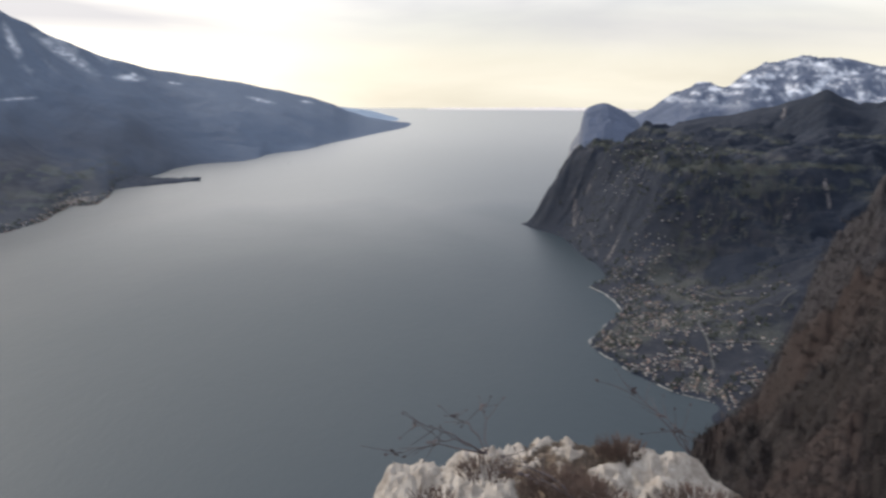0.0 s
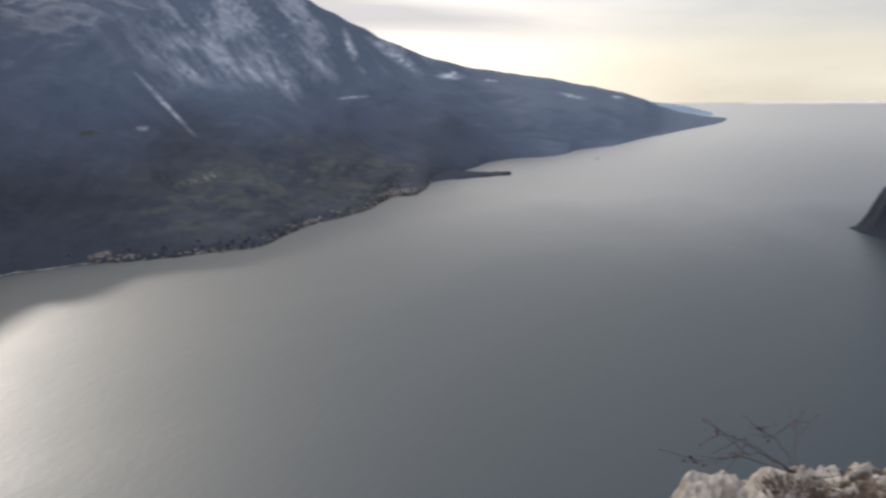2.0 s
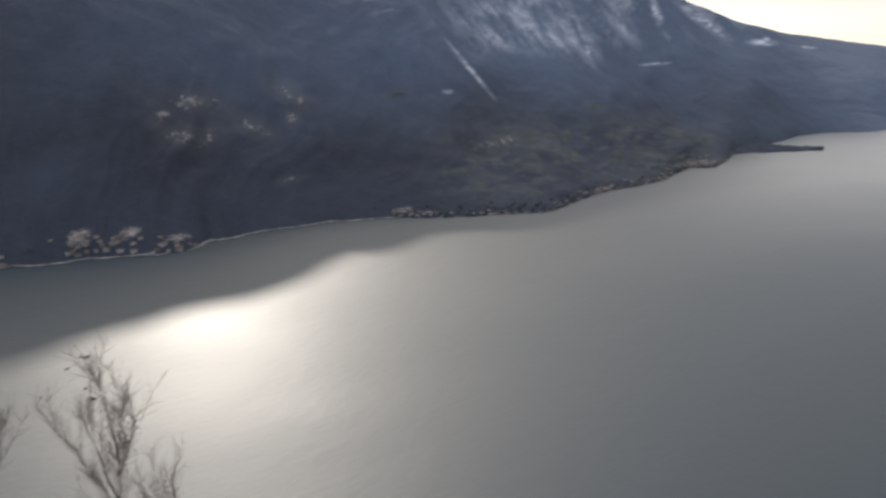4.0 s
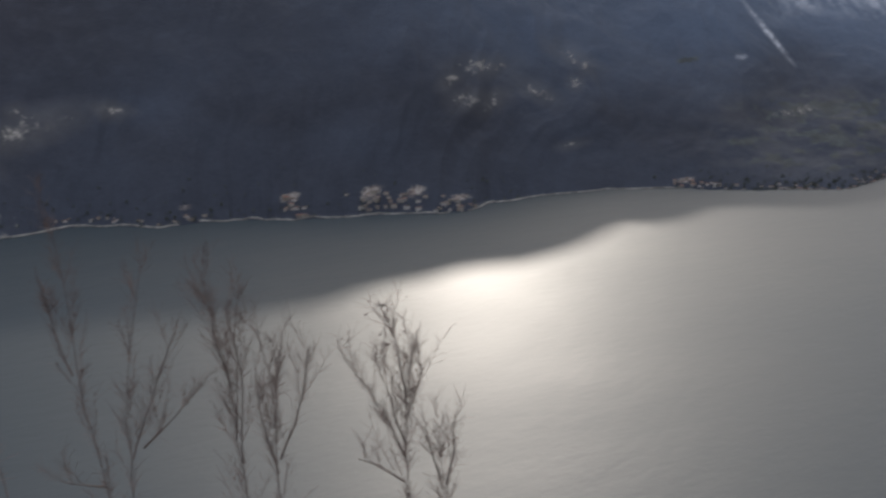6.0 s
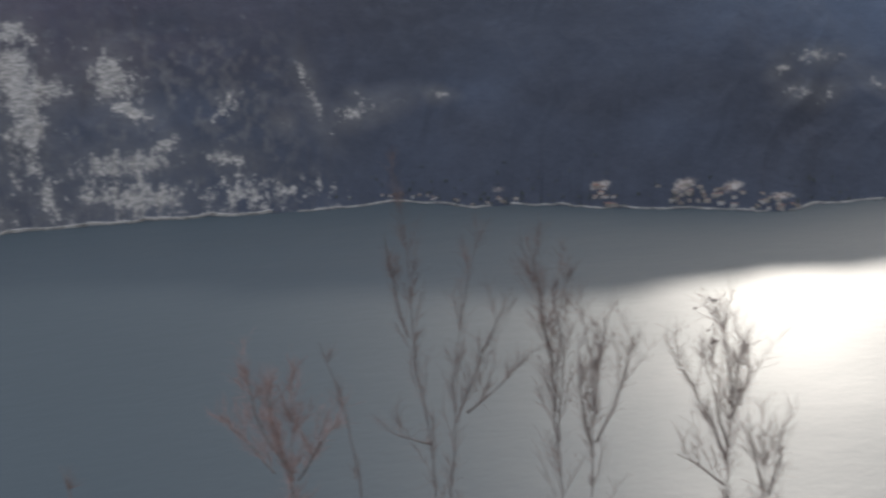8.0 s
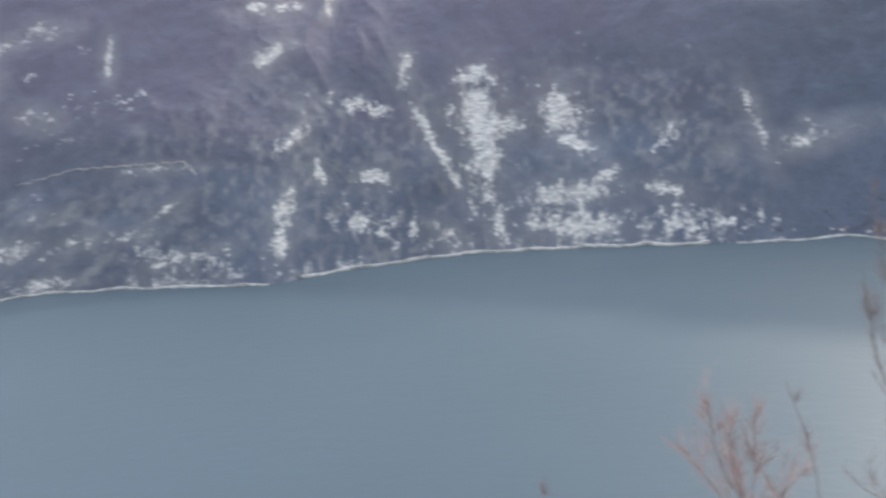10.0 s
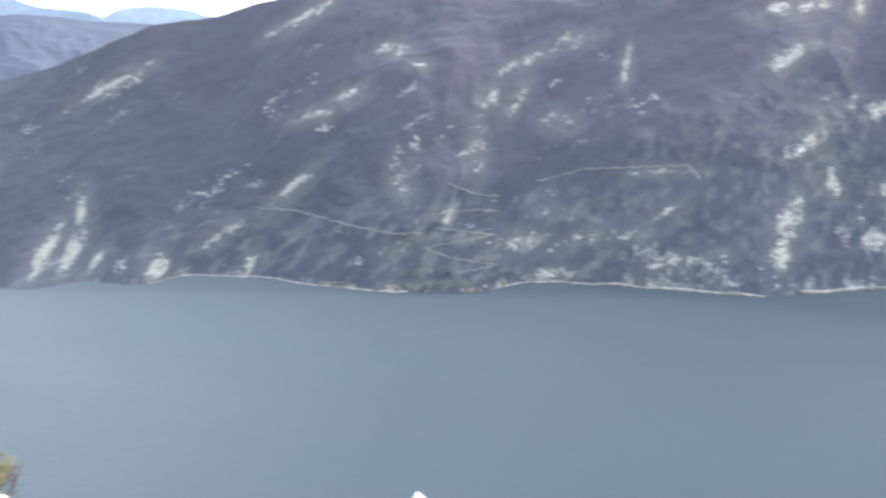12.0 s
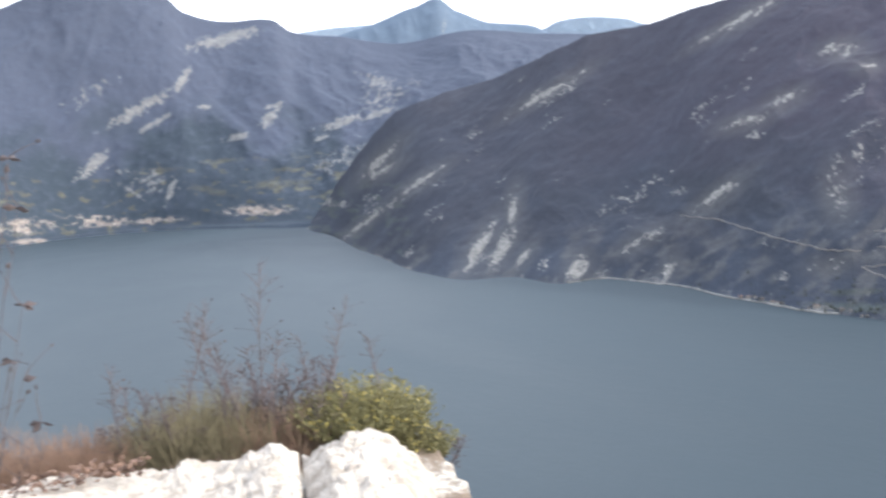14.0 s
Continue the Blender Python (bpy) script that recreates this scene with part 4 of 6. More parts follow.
def thing(name, label, category, group="", at=(0, 0, 0), turn=0.0):
    ob = new(name)
    ob.matrix_basis = pose(*at, 0, 0, turn)
    ob.empty_display_size = 0.2
    return tagged(ob, label, category, group)


def box(bm, x0, x1, y0, y1, z0, z1):
    v = [bm.verts.new(p) for p in ((x0, y0, z0), (x1, y0, z0), (x1, y1, z0), (x0, y1, z0), (x0, y0, z1), (x1, y0, z1), (x1, y1, z1), (x0, y1, z1))]
    for f in ((0, 3, 2, 1), (4, 5, 6, 7), (0, 1, 5, 4), (1, 2, 6, 5), (2, 3, 7, 6), (3, 0, 4, 7)):
        bm.faces.new([v[i] for i in f])


def east_point(az, el=None, inland=None):
    """A place on the east mountainside: by its direction, or by metres from the shore."""
    azs, R, Z = EAST_GRID
    c = int(np.clip(round((az - azs[0]) / 0.09), 0, len(azs) - 1))
    r, z = R[:200, c], Z[:200, c]
    if inland is not None:
        k = np.interp(inland, r - r[0], np.arange(200))
    else:
        up = np.maximum.accumulate(np.degrees(np.arctan2(z, r)))
        k = np.interp(el, up, np.arange(200))
    r, z = np.interp(k, np.arange(200), r), np.interp(k, np.arange(200), z)
    x, y = polar(az, r)
    return Vector((float(x), float(y), float(z)))


def west_point(x, y):
    xs, ys, Z = WEST_GRID
    i, j = int(round((x - xs[0]) / 2.0)), int(round((y - ys[0]) / 2.6))
    return Vector((x, y, float(Z[j, i])))


def north_point(az, inland):
    azs, R, Z = NORTH_GRID
    c = int(np.clip(round((az - azs[0]) / 0.09), 0, len(azs) - 1))
    z = np.interp(inland, R[:, c] - R[0, c], Z[:, c])
    x, y = polar(az, R[0, c] + inland)
    return Vector((float(x), float(y), float(z)))


def ribbon(points, wide, thick, lift):
    """A track or wall laid along points: a low strip with top and both sides."""
    bm = bmesh.new()
    rows = []
    for i, p in enumerate(points):
        d = (points[min(i + 1, len(points) - 1)] - points[max(i - 1, 0)]).normalized()
        s = Vector((-d.y, d.x, 0)).normalized() * wide / 2
        rows.append([bm.verts.new(q) for q in (p - s + Vector((0, 0, lift - thick)), p - s + Vector((0, 0, lift)), p + s + Vector((0, 0, lift)), p + s + Vector((0, 0, lift - thick)))])
    for a, b in zip(rows, rows[1:]):
        for k in range(3):
            bm.faces.new((a[k], b[k], b[k + 1], a[k + 1]))
    bmesh.ops.recalc_face_normals(bm, faces=bm.faces)
    return bm


# ---------------------------------------------------------------- tracks and the shore road
PALE = plain("pale_track", (0.17, 0.155, 0.145), 0.9, 0.2, 0.4)
ROADWALL = plain("road_wall", (0.21, 0.20, 0.185), 0.9, 0.6, 0.10)


def shore_road(az0, az1, lift, wide):
    pts = [east_point(a, inland=2.5 + 1.2 * math.sin(a * 1.7)) for a in np.arange(az0, az1, 0.18)]
    for p in pts:
        p.z = max(p.z, LAKE + 0.4)
    ob = part("road_shore", ribbon(pts, wide, 2.2, lift), ROADWALL)
    tagged(ob, "pale lakeside road on a stone retaining wall", "road", kind="structure")


for piece in ((40.5, 54.0, 0.5, 1.6), (55.0, 71.0, 0.5, 1.6), (72.0, 84.5, 0.6, 1.6), (86.0, 112.0, 1.3, 2.2), (114.0, 130.0, 0.9, 1.8), (136.0, 152.0, 0.8, 1.6)):
    shore_road(*piece)

for rows in (TRAIL_LONG, TRAIL_ZIGZAG, TRAIL_HIGH, TRAIL_SHORT, TRAIL_LEFT):
    pts = []
    for (a0, e0), (a1, e1) in zip(rows, rows[1:]):
        n = max(3, int(abs(a1 - a0) * 6))
        pts += [east_point(a0 + (a1 - a0) * k / n, e0 + (e1 - e0) * k / n + 0.04 * math.sin(k * 1.3)) for k in range(n)]
    pts.append(east_point(*rows[-1]))
    tagged(part("path_slope", ribbon(pts, 0.7, 1.2, 0.7), PALE), "pale gravel track cut across the wooded slope", "path", kind="structure")


# streets, the beach and the quay of the town
def lane(name, rows, wide, mat, label):
    pts = []
    for (x0, y0), (x1, y1) in zip(rows, rows[1:]):
        n = max(2, int(math.hypot(x1 - x0, y1 - y0) / 2.5))
        pts += [west_point(x0 + (x1 - x0) * k / n, y0 + (y1 - y0) * k / n) for k in range(n)]
    pts.append(west_point(*rows[-1]))
    for i in range(1, len(pts) - 1):
        pts[i].z = (pts[i - 1].z + 2 * pts[i].z + pts[i + 1].z) / 4
    tagged(part(name, ribbon(pts, wide, 1.0, 0.45), mat), label, "road", kind="structure")


ASPHALT = plain("street_asphalt", (0.055, 0.054, 0.053), 0.9, 0.2, 0.6)
SHINGLE = plain("shingle_beach", (0.17, 0.165, 0.155), 0.95, 0.3, 0.5)
lane("road_town", [(128, 420), (140, 448), (146, 480), (150, 515), (168, 548), (163, 590), (152, 620)], 0.8, ASPHALT, "winding grey street through the lakeside town")
lane("road_hill", [(150, 515), (176, 520), (192, 500), (205, 512), (196, 548), (180, 575), (170, 612)], 0.8, ASPHALT, "grey road climbing in bends above the town")
lane("road_upper", [(146, 480), (168, 470), (190, 455), (205, 440)], 1.1, ASPHALT, "grey side street between houses")


def beach(y0, y1, wide):
    pts = []
    for y in np.arange(y0, y1, 2.0):
        x = float(curve(WEST_SHORE, np.array([y]))[0]) + 0.6
        pts.append(Vector((x + 0.9 * math.sin(y * 0.31) * math.sin(y * 0.083), y, LAKE + 0.22)))
    tagged(part("beach", ribbon(pts, wide, 0.8, 0.12), SHINGLE), "pale shingle beach along the town's shore", "beach", kind="structure")


beach(572, 655, 2.2)
beach(498, 552, 2.0)
beach(405, 440, 0.9)
beach(455, 492, 1.1)


# ---------------------------------------------------------------- houses
def tinted(name, colours, rough=0.85):
    """One paint out of a few for each house, with streaks."""
    m, t, b, link = material(name)
    pick = node(t, "ShaderNodeObjectInfo").outputs["Random"]
    ramp = node(t, "ShaderNodeValToRGB")
    ramp.color_ramp.interpolation = "CONSTANT"
    for i, c in enumerate(colours):
        e = ramp.color_ramp.elements[i] if i < 2 else ramp.color_ramp.elements.new(0.5)
        e.position = i / len(colours)
    for e, c in zip(ramp.color_ramp.elements, colours):
        e.color = (*c, 1)
    link(pick, ramp.inputs[0])
    co = node(t, "ShaderNodeTexCoord").outputs["Object"]
    n = noise_tex(t, co, 1.3, 5, 0.6)
    link(blend(t, band(t, n, 0.35, 0.7, 0.0, 0.35), ramp.outputs[0], (0.2, 0.17, 0.15)), b.inputs["Base Color"])
    b.inputs["Roughness"].default_value = rough
    return m


PLASTER = tinted("plaster", [(0.21, 0.20, 0.185), (0.30, 0.295, 0.285), (0.15, 0.13, 0.115), (0.23, 0.21, 0.185), (0.36, 0.355, 0.34), (0.13, 0.115, 0.105)])
TILE = tinted("roof_tile", [(0.105, 0.068, 0.058), (0.14, 0.082, 0.067), (0.19, 0.082, 0.057), (0.08, 0.062, 0.057), (0.28, 0.095, 0.058), (0.11, 0.09, 0.082)])


def house(name, long, wide, tall, pitch):
    ob = thing(name, "plastered house with a tiled gable roof", "house", "houses by the lake")
    bm = bmesh.new()
    L, W = long / 2, wide / 2
    ridge = tall + W * pitch
    v = [bm.verts.new(p) for p in ((-L, -W, -1.2), (L, -W, -1.2), (L, W, -1.2), (-L, W, -1.2), (-L, -W, tall), (L, -W, tall), (L, W, tall), (-L, W, tall), (-L, 0, ridge), (L, 0, ridge))]
    for f in ((0, 1, 5, 4), (2, 3, 7, 6), (1, 2, 6, 9, 5), (3, 0, 4, 8, 7), (0, 3, 2, 1)):
        bm.faces.new([v[i] for i in f])
    wall = part("wall", bm, PLASTER, ob)
    bm = bmesh.new()
    o, th = 0.12, 0.07
    for s in (-1, 1):
        a = [(-L - o, s * (W + o), tall - o * pitch), (L + o, s * (W + o), tall - o * pitch), (L + o, 0, ridge), (-L - o, 0, ridge)]
        lo = [bm.verts.new((x, y, z + 0.01)) for x, y, z in a]
        hi = [bm.verts.new((x, y, z + th)) for x, y, z in a]
        for f in ((lo[3], lo[2], lo[1], lo[0]), hi, (lo[0], lo[1], hi[1], hi[0]), (lo[1], lo[2], hi[2], hi[1]), (lo[3], lo[0], hi[0], hi[3])):
            bm.faces.new(f)
    bmesh.ops.recalc_face_normals(bm, faces=bm.faces)
    roof = part("roof", bm, TILE, ob)
    bm = bmesh.new()
    box(bm, L * 0.3, L * 0.3 + 0.14, W * 0.25, W * 0.25 + 0.14, tall, ridge + 0.22)
    part("chimney", bm, PLASTER, roof)
    return ob


def tinted_many(name, a, b_):
    m, t, b, link = material(name)
    pick = node(t, "ShaderNodeNewGeometry").outputs["Random Per Island"]
    link(blend(t, pick, a, b_), b.inputs["Base Color"])
    b.inputs["Roughness"].default_value = 0.9
    return m


PLASTER_MANY = tinted_many("plaster_many", (0.30, 0.295, 0.285), (0.12, 0.11, 0.10))
TILE_MANY = tinted_many("roof_tile_many", (0.08, 0.06, 0.053), (0.17, 0.085, 0.065))
EVERGREEN = tinted_many("evergreen", (0.018, 0.024, 0.018), (0.038, 0.042, 0.029))
SCRUB = tinted_many("scrub_brown", (0.016, 0.0115, 0.0105), (0.040, 0.027, 0.023))
SCRUB_DARK = tinted_many("scrub_dark", (0.013, 0.013, 0.016), (0.036, 0.029, 0.028))
HOUSES = [house("house", 2.2, 1.6, 1.5, 0.45), house("house", 3.0, 1.9, 1.9, 0.40), house("house", 1.7, 1.5, 1.1, 0.5),
          house("house", 4.6, 2.1, 2.0, 0.35), house("house", 2.6, 2.4, 2.3, 0.35)]
rng = random.Random(7)
used = set()


def settle(p, turn, scale=1.0, pick=None):
    i = rng.choice((0, 0, 1, 1, 2, 2, 3, 4)) if pick is None else pick
    m = pose(p.x, p.y, p.z, 0, 0, turn)
    if i not in used:
        used.add(i)
        ob = HOUSES[i]
        ob.matrix_basis = m @ Matrix.Diagonal((scale, scale, scale, 1))
    else:
        ob = copy_thing(HOUSES[i], m)
        ob.scale = (scale,) * 3
    return ob


FAR_HOMES = {"wall": bmesh.new(), "roof": bmesh.new()}


def far_home(p, turn, s):
    """A house too far off to tell apart, for the joined rest."""
    m = pose(p.x, p.y, p.z, 0, 0, turn)
    L, W, T = 1.2 * s, 0.8 * s, 1.3 * s
    box_at = [m @ Vector(q) for q in ((-L, -W, -s), (L, -W, -s), (L, W, -s), (-L, W, -s), (-L, -W, T), (L, -W, T), (L, W, T), (-L, W, T), (-L, 0, T + 0.4 * W), (L, 0, T + 0.4 * W))]
    bm = FAR_HOMES["wall"]
    v = [bm.verts.new(q) for q in box_at]
    for f in ((0, 1, 5, 4), (2, 3, 7, 6), (1, 2, 6, 9, 5), (3, 0, 4, 8, 7)):
        bm.faces.new([v[i] for i in f])
    bm = FAR_HOMES["roof"]
    v = [bm.verts.new(q + Vector((0, 0, 0.05 * s))) for q in box_at[4:]]
    for f in ((0, 1, 5, 4), (4, 5, 2, 3)):
        bm.faces.new([v[i] for i in f])


# the town on the west shore: houses along curved lanes, gardens between
def town_west():
    taken = []
    tries = 0
    while len(taken) < 820 and tries < 20000:
        tries += 1
        y = rng.uniform(396, 700)
        d = abs(rng.gauss(0, 42)) + 2.5
        x = float(curve(WEST_SHORE, np.array([y]))[0]) + d
        if d > 120 or (y > 600 and d > 60) or lattice(np.array([x / 13]), np.array([y / 13]), 5)[0] < -0.38 + 0.005 * d:
            continue
        if rng.random() < 0.45 * (y - 396) / 300 or any((x - a) ** 2 + (y - b) ** 2 < 3.2 for a, b in taken):
            continue
        taken.append((x, y))
        turn = rng.choice((20, 110)) + rng.uniform(-12, 12) + 0.15 * (y - 450)
        if len(taken) <= 220:
            settle(west_point(x, y), turn, rng.uniform(0.4, 0.68))
        else:
            far_home(west_point(x, y), turn, rng.uniform(0.42, 0.7))


def hamlets():
    # the terrace above the west cliffs
    for cx, cy, n, spread in ((175, 850, 34, 18), (165, 770, 30, 16), (200, 900, 34, 24), (185, 690, 16, 14), (215, 810, 26, 20)):
        for k in range(2 * n):
            far_home(west_point(rng.gauss(cx, spread), rng.gauss(cy, spread)), rng.uniform(0, 180), rng.uniform(0.35, 0.6))
    # the east shore
    for az, inland, n, spread, deep in ((22.0, 14, 90, 1.3, 20), (24.5, 10, 50, 1.6, 14), (28.5, 10, 40, 1.8, 12), (34.0, 7, 26, 2.0, 5), (38.0, 7, 12, 1.5, 4)):
        for k in range(n):
            far_home(east_point(rng.gauss(az, spread), inland=max(4.0, rng.gauss(inland, deep))), rng.uniform(-30, 30) + az, rng.uniform(0.7, 1.2))
    for az, inland, n, spread, deep in ((54.4, 9, 14, 0.8, 4), (57.4, 12, 16, 0.7, 6), (60.1, 14, 18, 0.7, 7), (64.9, 9, 11, 0.7, 5), (65.4, 18, 5, 0.3, 2), (40.0, 8, 6, 0.7, 3)):
        for k in range(n):
            settle(east_point(rng.gauss(az, spread), inland=max(4.0, inland + rng.gauss(0, 1.2) + 4.5 * rng.choice((-1, 0, 1)) * deep / 5)), rng.uniform(-20, 20) + az, rng.uniform(0.6, 1.05), rng.choice((1, 3, 3)))
    for az, n in ((71.5, 9), (75.0, 8), (79.0, 4)):
        for k in range(n):
            settle(east_point(rng.gauss(az, 0.8), inland=rng.uniform(3.5, 9)), rng.uniform(-15, 15) + az, rng.uniform(0.5, 0.8), rng.choice((1, 3)))
    # the strip of houses under the zigzag track
    for k in range(26):
        settle(east_point(rng.uniform(129.5, 141.5), inland=rng.uniform(3.5, 9)), 130 + rng.uniform(-20, 20), rng.uniform(0.8, 1.2))
    # the towns at the lake's head
    for az, n, spread, deep in ((181.5, 260, 3.0, 55), (176.5, 70, 1.4, 35), (170.8, 70, 1.3, 50), (184.5, 110, 1.2, 60)):
        for k in range(n):
            far_home(north_point(rng.gauss(az, spread), abs(rng.gauss(0, deep)) + 12), rng.uniform(0, 180), rng.uniform(0.9, 1.9))


town_west()
hamlets()
homes = thing("distant_houses", "small plastered houses with tiled roofs scattered along the shores", "houses")
tagged(homes, kind="stuff")
part("wall", FAR_HOMES["wall"], PLASTER_MANY, homes)
part("roof", FAR_HOMES["roof"], TILE_MANY, homes)


# ---------------------------------------------------------------- garden trees and shore woods
def clump(bm, p, s, r, squat=1.0):
    """One evergreen crown: a ragged spindle of leaf masses."""
    for k in range(r.randint(4, 7)):
        h = r.random()
        q = p + Vector((r.gauss(0, 0.28) * (1.1 - h), r.gauss(0, 0.28) * (1.1 - h), h * 1.5 * squat)) * s
        rad = s * (0.16 + 0.24 * (1 - h)) * r.uniform(0.7, 1.2)
        ring = [bm.verts.new(q + Vector((math.cos(a) * rad * r.uniform(0.7, 1.2), math.sin(a) * rad * r.uniform(0.7, 1.2), r.uniform(-0.2, 0.2) * rad))) for a in (0, 1.26, 2.51, 3.77, 5.03)]
        tip, foot = bm.verts.new(q + Vector((0, 0, rad * 1.5))), bm.verts.new(q - Vector((0, 0, rad)))
        for i in range(5):
            bm.faces.new((ring[i], ring[(i + 1) % 5], tip))
            bm.faces.new((ring[(i + 1) % 5], ring[i], foot))


def woods(name, places, mat, label, squat=1.0):
    bm = bmesh.new()
    r = random.Random(len(places))
    for p, s in places:
        clump(bm, p, s, r, squat)
    tagged(part(name, bm, mat), label, "trees", kind="stuff")


def shore_woods():
    spots = []
    for k in range(1900):
        y = rng.uniform(392, 720)
        d = rng.uniform(0.5, 110)
        x = float(curve(WEST_SHORE, np.array([y]))[0]) + d
        if lattice(np.array([x / 13]), np.array([y / 13]), 9)[0] > -0.1:
            spots.append((west_point(x, y), rng.uniform(0.9, 2.0)))
    for k in range(900):
        spots.append((west_point(rng.gauss(185, 32), rng.uniform(690, 960)), rng.uniform(1.2, 2.4)))
    woods("garden_trees", spots, EVERGREEN, "dark evergreen garden trees between the houses of the town")
    spots = []
    for k in range(700):
        a = rng.choice((rng.gauss(22, 2.2), rng.gauss(28, 4), rng.gauss(34, 3), rng.uniform(50, 82), rng.gauss(135, 4)))
        spots.append((east_point(min(max(a, 5), 166), inland=abs(rng.gauss(0, 16)) + 2.5), rng.uniform(1.0, 2.4)))
    woods("shore_trees", spots, EVERGREEN, "dark trees along the far shore")


shore_woods()


def brush(bm, p, s, r):
    """A bare bush: thin tapering shoots from one foot."""
    for k in range(6):
        d = Vector((r.gauss(0, 0.7), r.gauss(0, 0.7), 1)).normalized()
        u = d.orthogonal().normalized()
        u.rotate(Matrix.Rotation(r.uniform(0, 6.28), 3, d))
        w = d.cross(u)
        h, t = s * r.uniform(0.6, 1.4), s * 0.055
        q = p + Vector((r.gauss(0, 0.5), r.gauss(0, 0.5), -0.1)) * s
        ring = [bm.verts.new(q + d * h * 0.3 + (u * math.cos(a) + w * math.sin(a)) * t) for a in (0, 2.09, 4.19)]
        tip, foot = bm.verts.new(q + d * h), bm.verts.new(q)
        for i in range(3):
            bm.faces.new((ring[i], ring[(i + 1) % 3], tip))
            bm.faces.new((ring[(i + 1) % 3], ring[i], foot))


def scrub():
    """Bare brown bushes all over the near spurs."""
    for (A, R, Z), mat, n, lo, hi, label in ((SPUR_GRIDS[0], SCRUB, 20000, 0.13, 0.0058, "bare brown scrub covering the steep slope"), (SPUR_GRIDS[1], SCRUB_DARK, 10000, 0.3, 0.0055, "dark bare scrub on the wooded spur")):
        r = random.Random(n)
        bm = bmesh.new()
        for k in range(n):
            j, i = r.randrange(20, 136), r.randrange(max(0, A.shape[1] - 300), A.shape[1])
            x, y = polar(A[j, i], R[j, i])
            brush(bm, Vector((float(x), float(y), float(Z[j, i]))), lo + float(R[j, i]) * hi * r.uniform(0.5, 1.3), r)
        tagged(part("scrub", bm, mat), label, "bushes", kind="stuff")


scrub()


# ---------------------------------------------------------------- a boat far out
def boat():
    x, y = polar(9.6, 1660.0)
    ob = thing("boat", "small white motor boat on the open water", "boat", at=(float(x), float(y), LAKE), turn=60)
    bm = bmesh.new()
    rows = []
    for s, w, h in ((-3.0, 0.9, 0.9), (-1.0, 1.1, 0.85), (1.2, 0.9, 1.0), (3.2, 0.05, 1.3)):
        rows.append([bm.verts.new(q) for q in ((s, -w, h), (s, -w * 0.6, -0.2), (s, w * 0.6, -0.2), (s, w, h))])
    for p, q in zip(rows, rows[1:]):
        for k in range(4):
            bm.faces.new((p[k], q[k], q[(k + 1) % 4], p[(k + 1) % 4]))
    bm.faces.new(rows[0])
    bmesh.ops.recalc_face_normals(bm, faces=bm.faces)
    part("hull", bm, plain("boat_white", (0.5, 0.5, 0.5), 0.4, 0.1), ob)
    bm = bmesh.new()
    box(bm, -1.6, 0.8, -0.6, 0.6, 0.9, 1.7)
    part("cabin", bm, plain("boat_cabin", (0.12, 0.13, 0.15), 0.4, 0.2), ob)


boat()

# ---------------------------------------------------------------- the lookout: ground, ledges, boulders
def limestone(name, tone):
    """Pale fissured rock; tone scales its lightness."""
    m, t, b, link = material(name)
    co = node(t, "ShaderNodeTexCoord").outputs["Object"]
    big, mid, fine = noise_tex(t, co, 1.8, 5), noise_tex(t, co, 9, 6, 0.65), noise_tex(t, co, 55, 4, 0.7)
    c = blend(t, band(t, mid, 0.35, 0.65), tuple(v * tone for v in (0.32, 0.27, 0.225)), tuple(v * tone for v in (0.56, 0.495, 0.43)))
    c = blend(t, band(t, fine, 0.5, 0.75, 0.0, 0.6), c, (0.30, 0.27, 0.24))
    pits = calc(t, "MULTIPLY", band(t, big, 0.45, 0.7), band(t, mid, 0.5, 0.7))
    c = blend(t, calc(t, "MULTIPLY", pits, 0.7), c, (0.16, 0.14, 0.12))
    moss = node(t, "ShaderNodeAttribute", attribute_name="meadow").outputs["Fac"]
    moss = band(t, calc(t, "ADD", moss, calc(t, "MULTIPLY", calc(t, "SUBTRACT", mid, 0.5), 1.2)), 0.45, 0.7)
    c = blend(t, moss, c, blend(t, band(t, fine, 0.4, 0.6), (0.055, 0.036, 0.024), (0.13, 0.09, 0.06)))
    link(c, b.inputs["Base Color"])
    b.inputs["Roughness"].default_value = 0.92
    bumped(t, b, calc(t, "ADD", mid, calc(t, "MULTIPLY", fine, 0.6)), 1.0, 0.05)
    return m


LIMESTONE, LIMESTONE_GREY = limestone("limestone", 1.12), limestone("limestone_dark", 0.86)
SOIL = slope_material("soil", (0.16, 0.12, 0.09), (0.11, 0.085, 0.06), stone=(0.46, 0.42, 0.37), grain=2.5)


def lumps(x, y, seed):
    """Rounded knobs: one minus the distance to the nearest scattered point."""
    xi, yi = np.floor(x), np.floor(y)
    best = np.full(x.shape, 9.0)
    for i in (-1, 0, 1):
        for j in (-1, 0, 1):
            cx, cy = xi + i, yi + j
            px = cx + 0.5 + 0.42 * lattice(cx * 1.0 + 0.01, cy * 1.0 + 0.01, seed)
            py = cy + 0.5 + 0.42 * lattice(cx * 1.0 + 0.01, cy * 1.0 + 0.01, seed + 50)
            best = np.minimum(best, np.hypot(x - px, y - py))
    return 1 - np.minimum(best, 1.2)


SOUTH_EYE, EAST_EYE, NORTH_EYE = Vector((0, 0, 0)), Vector((-0.11, -0.13, 0)), Vector((0.03, -0.64, 0))
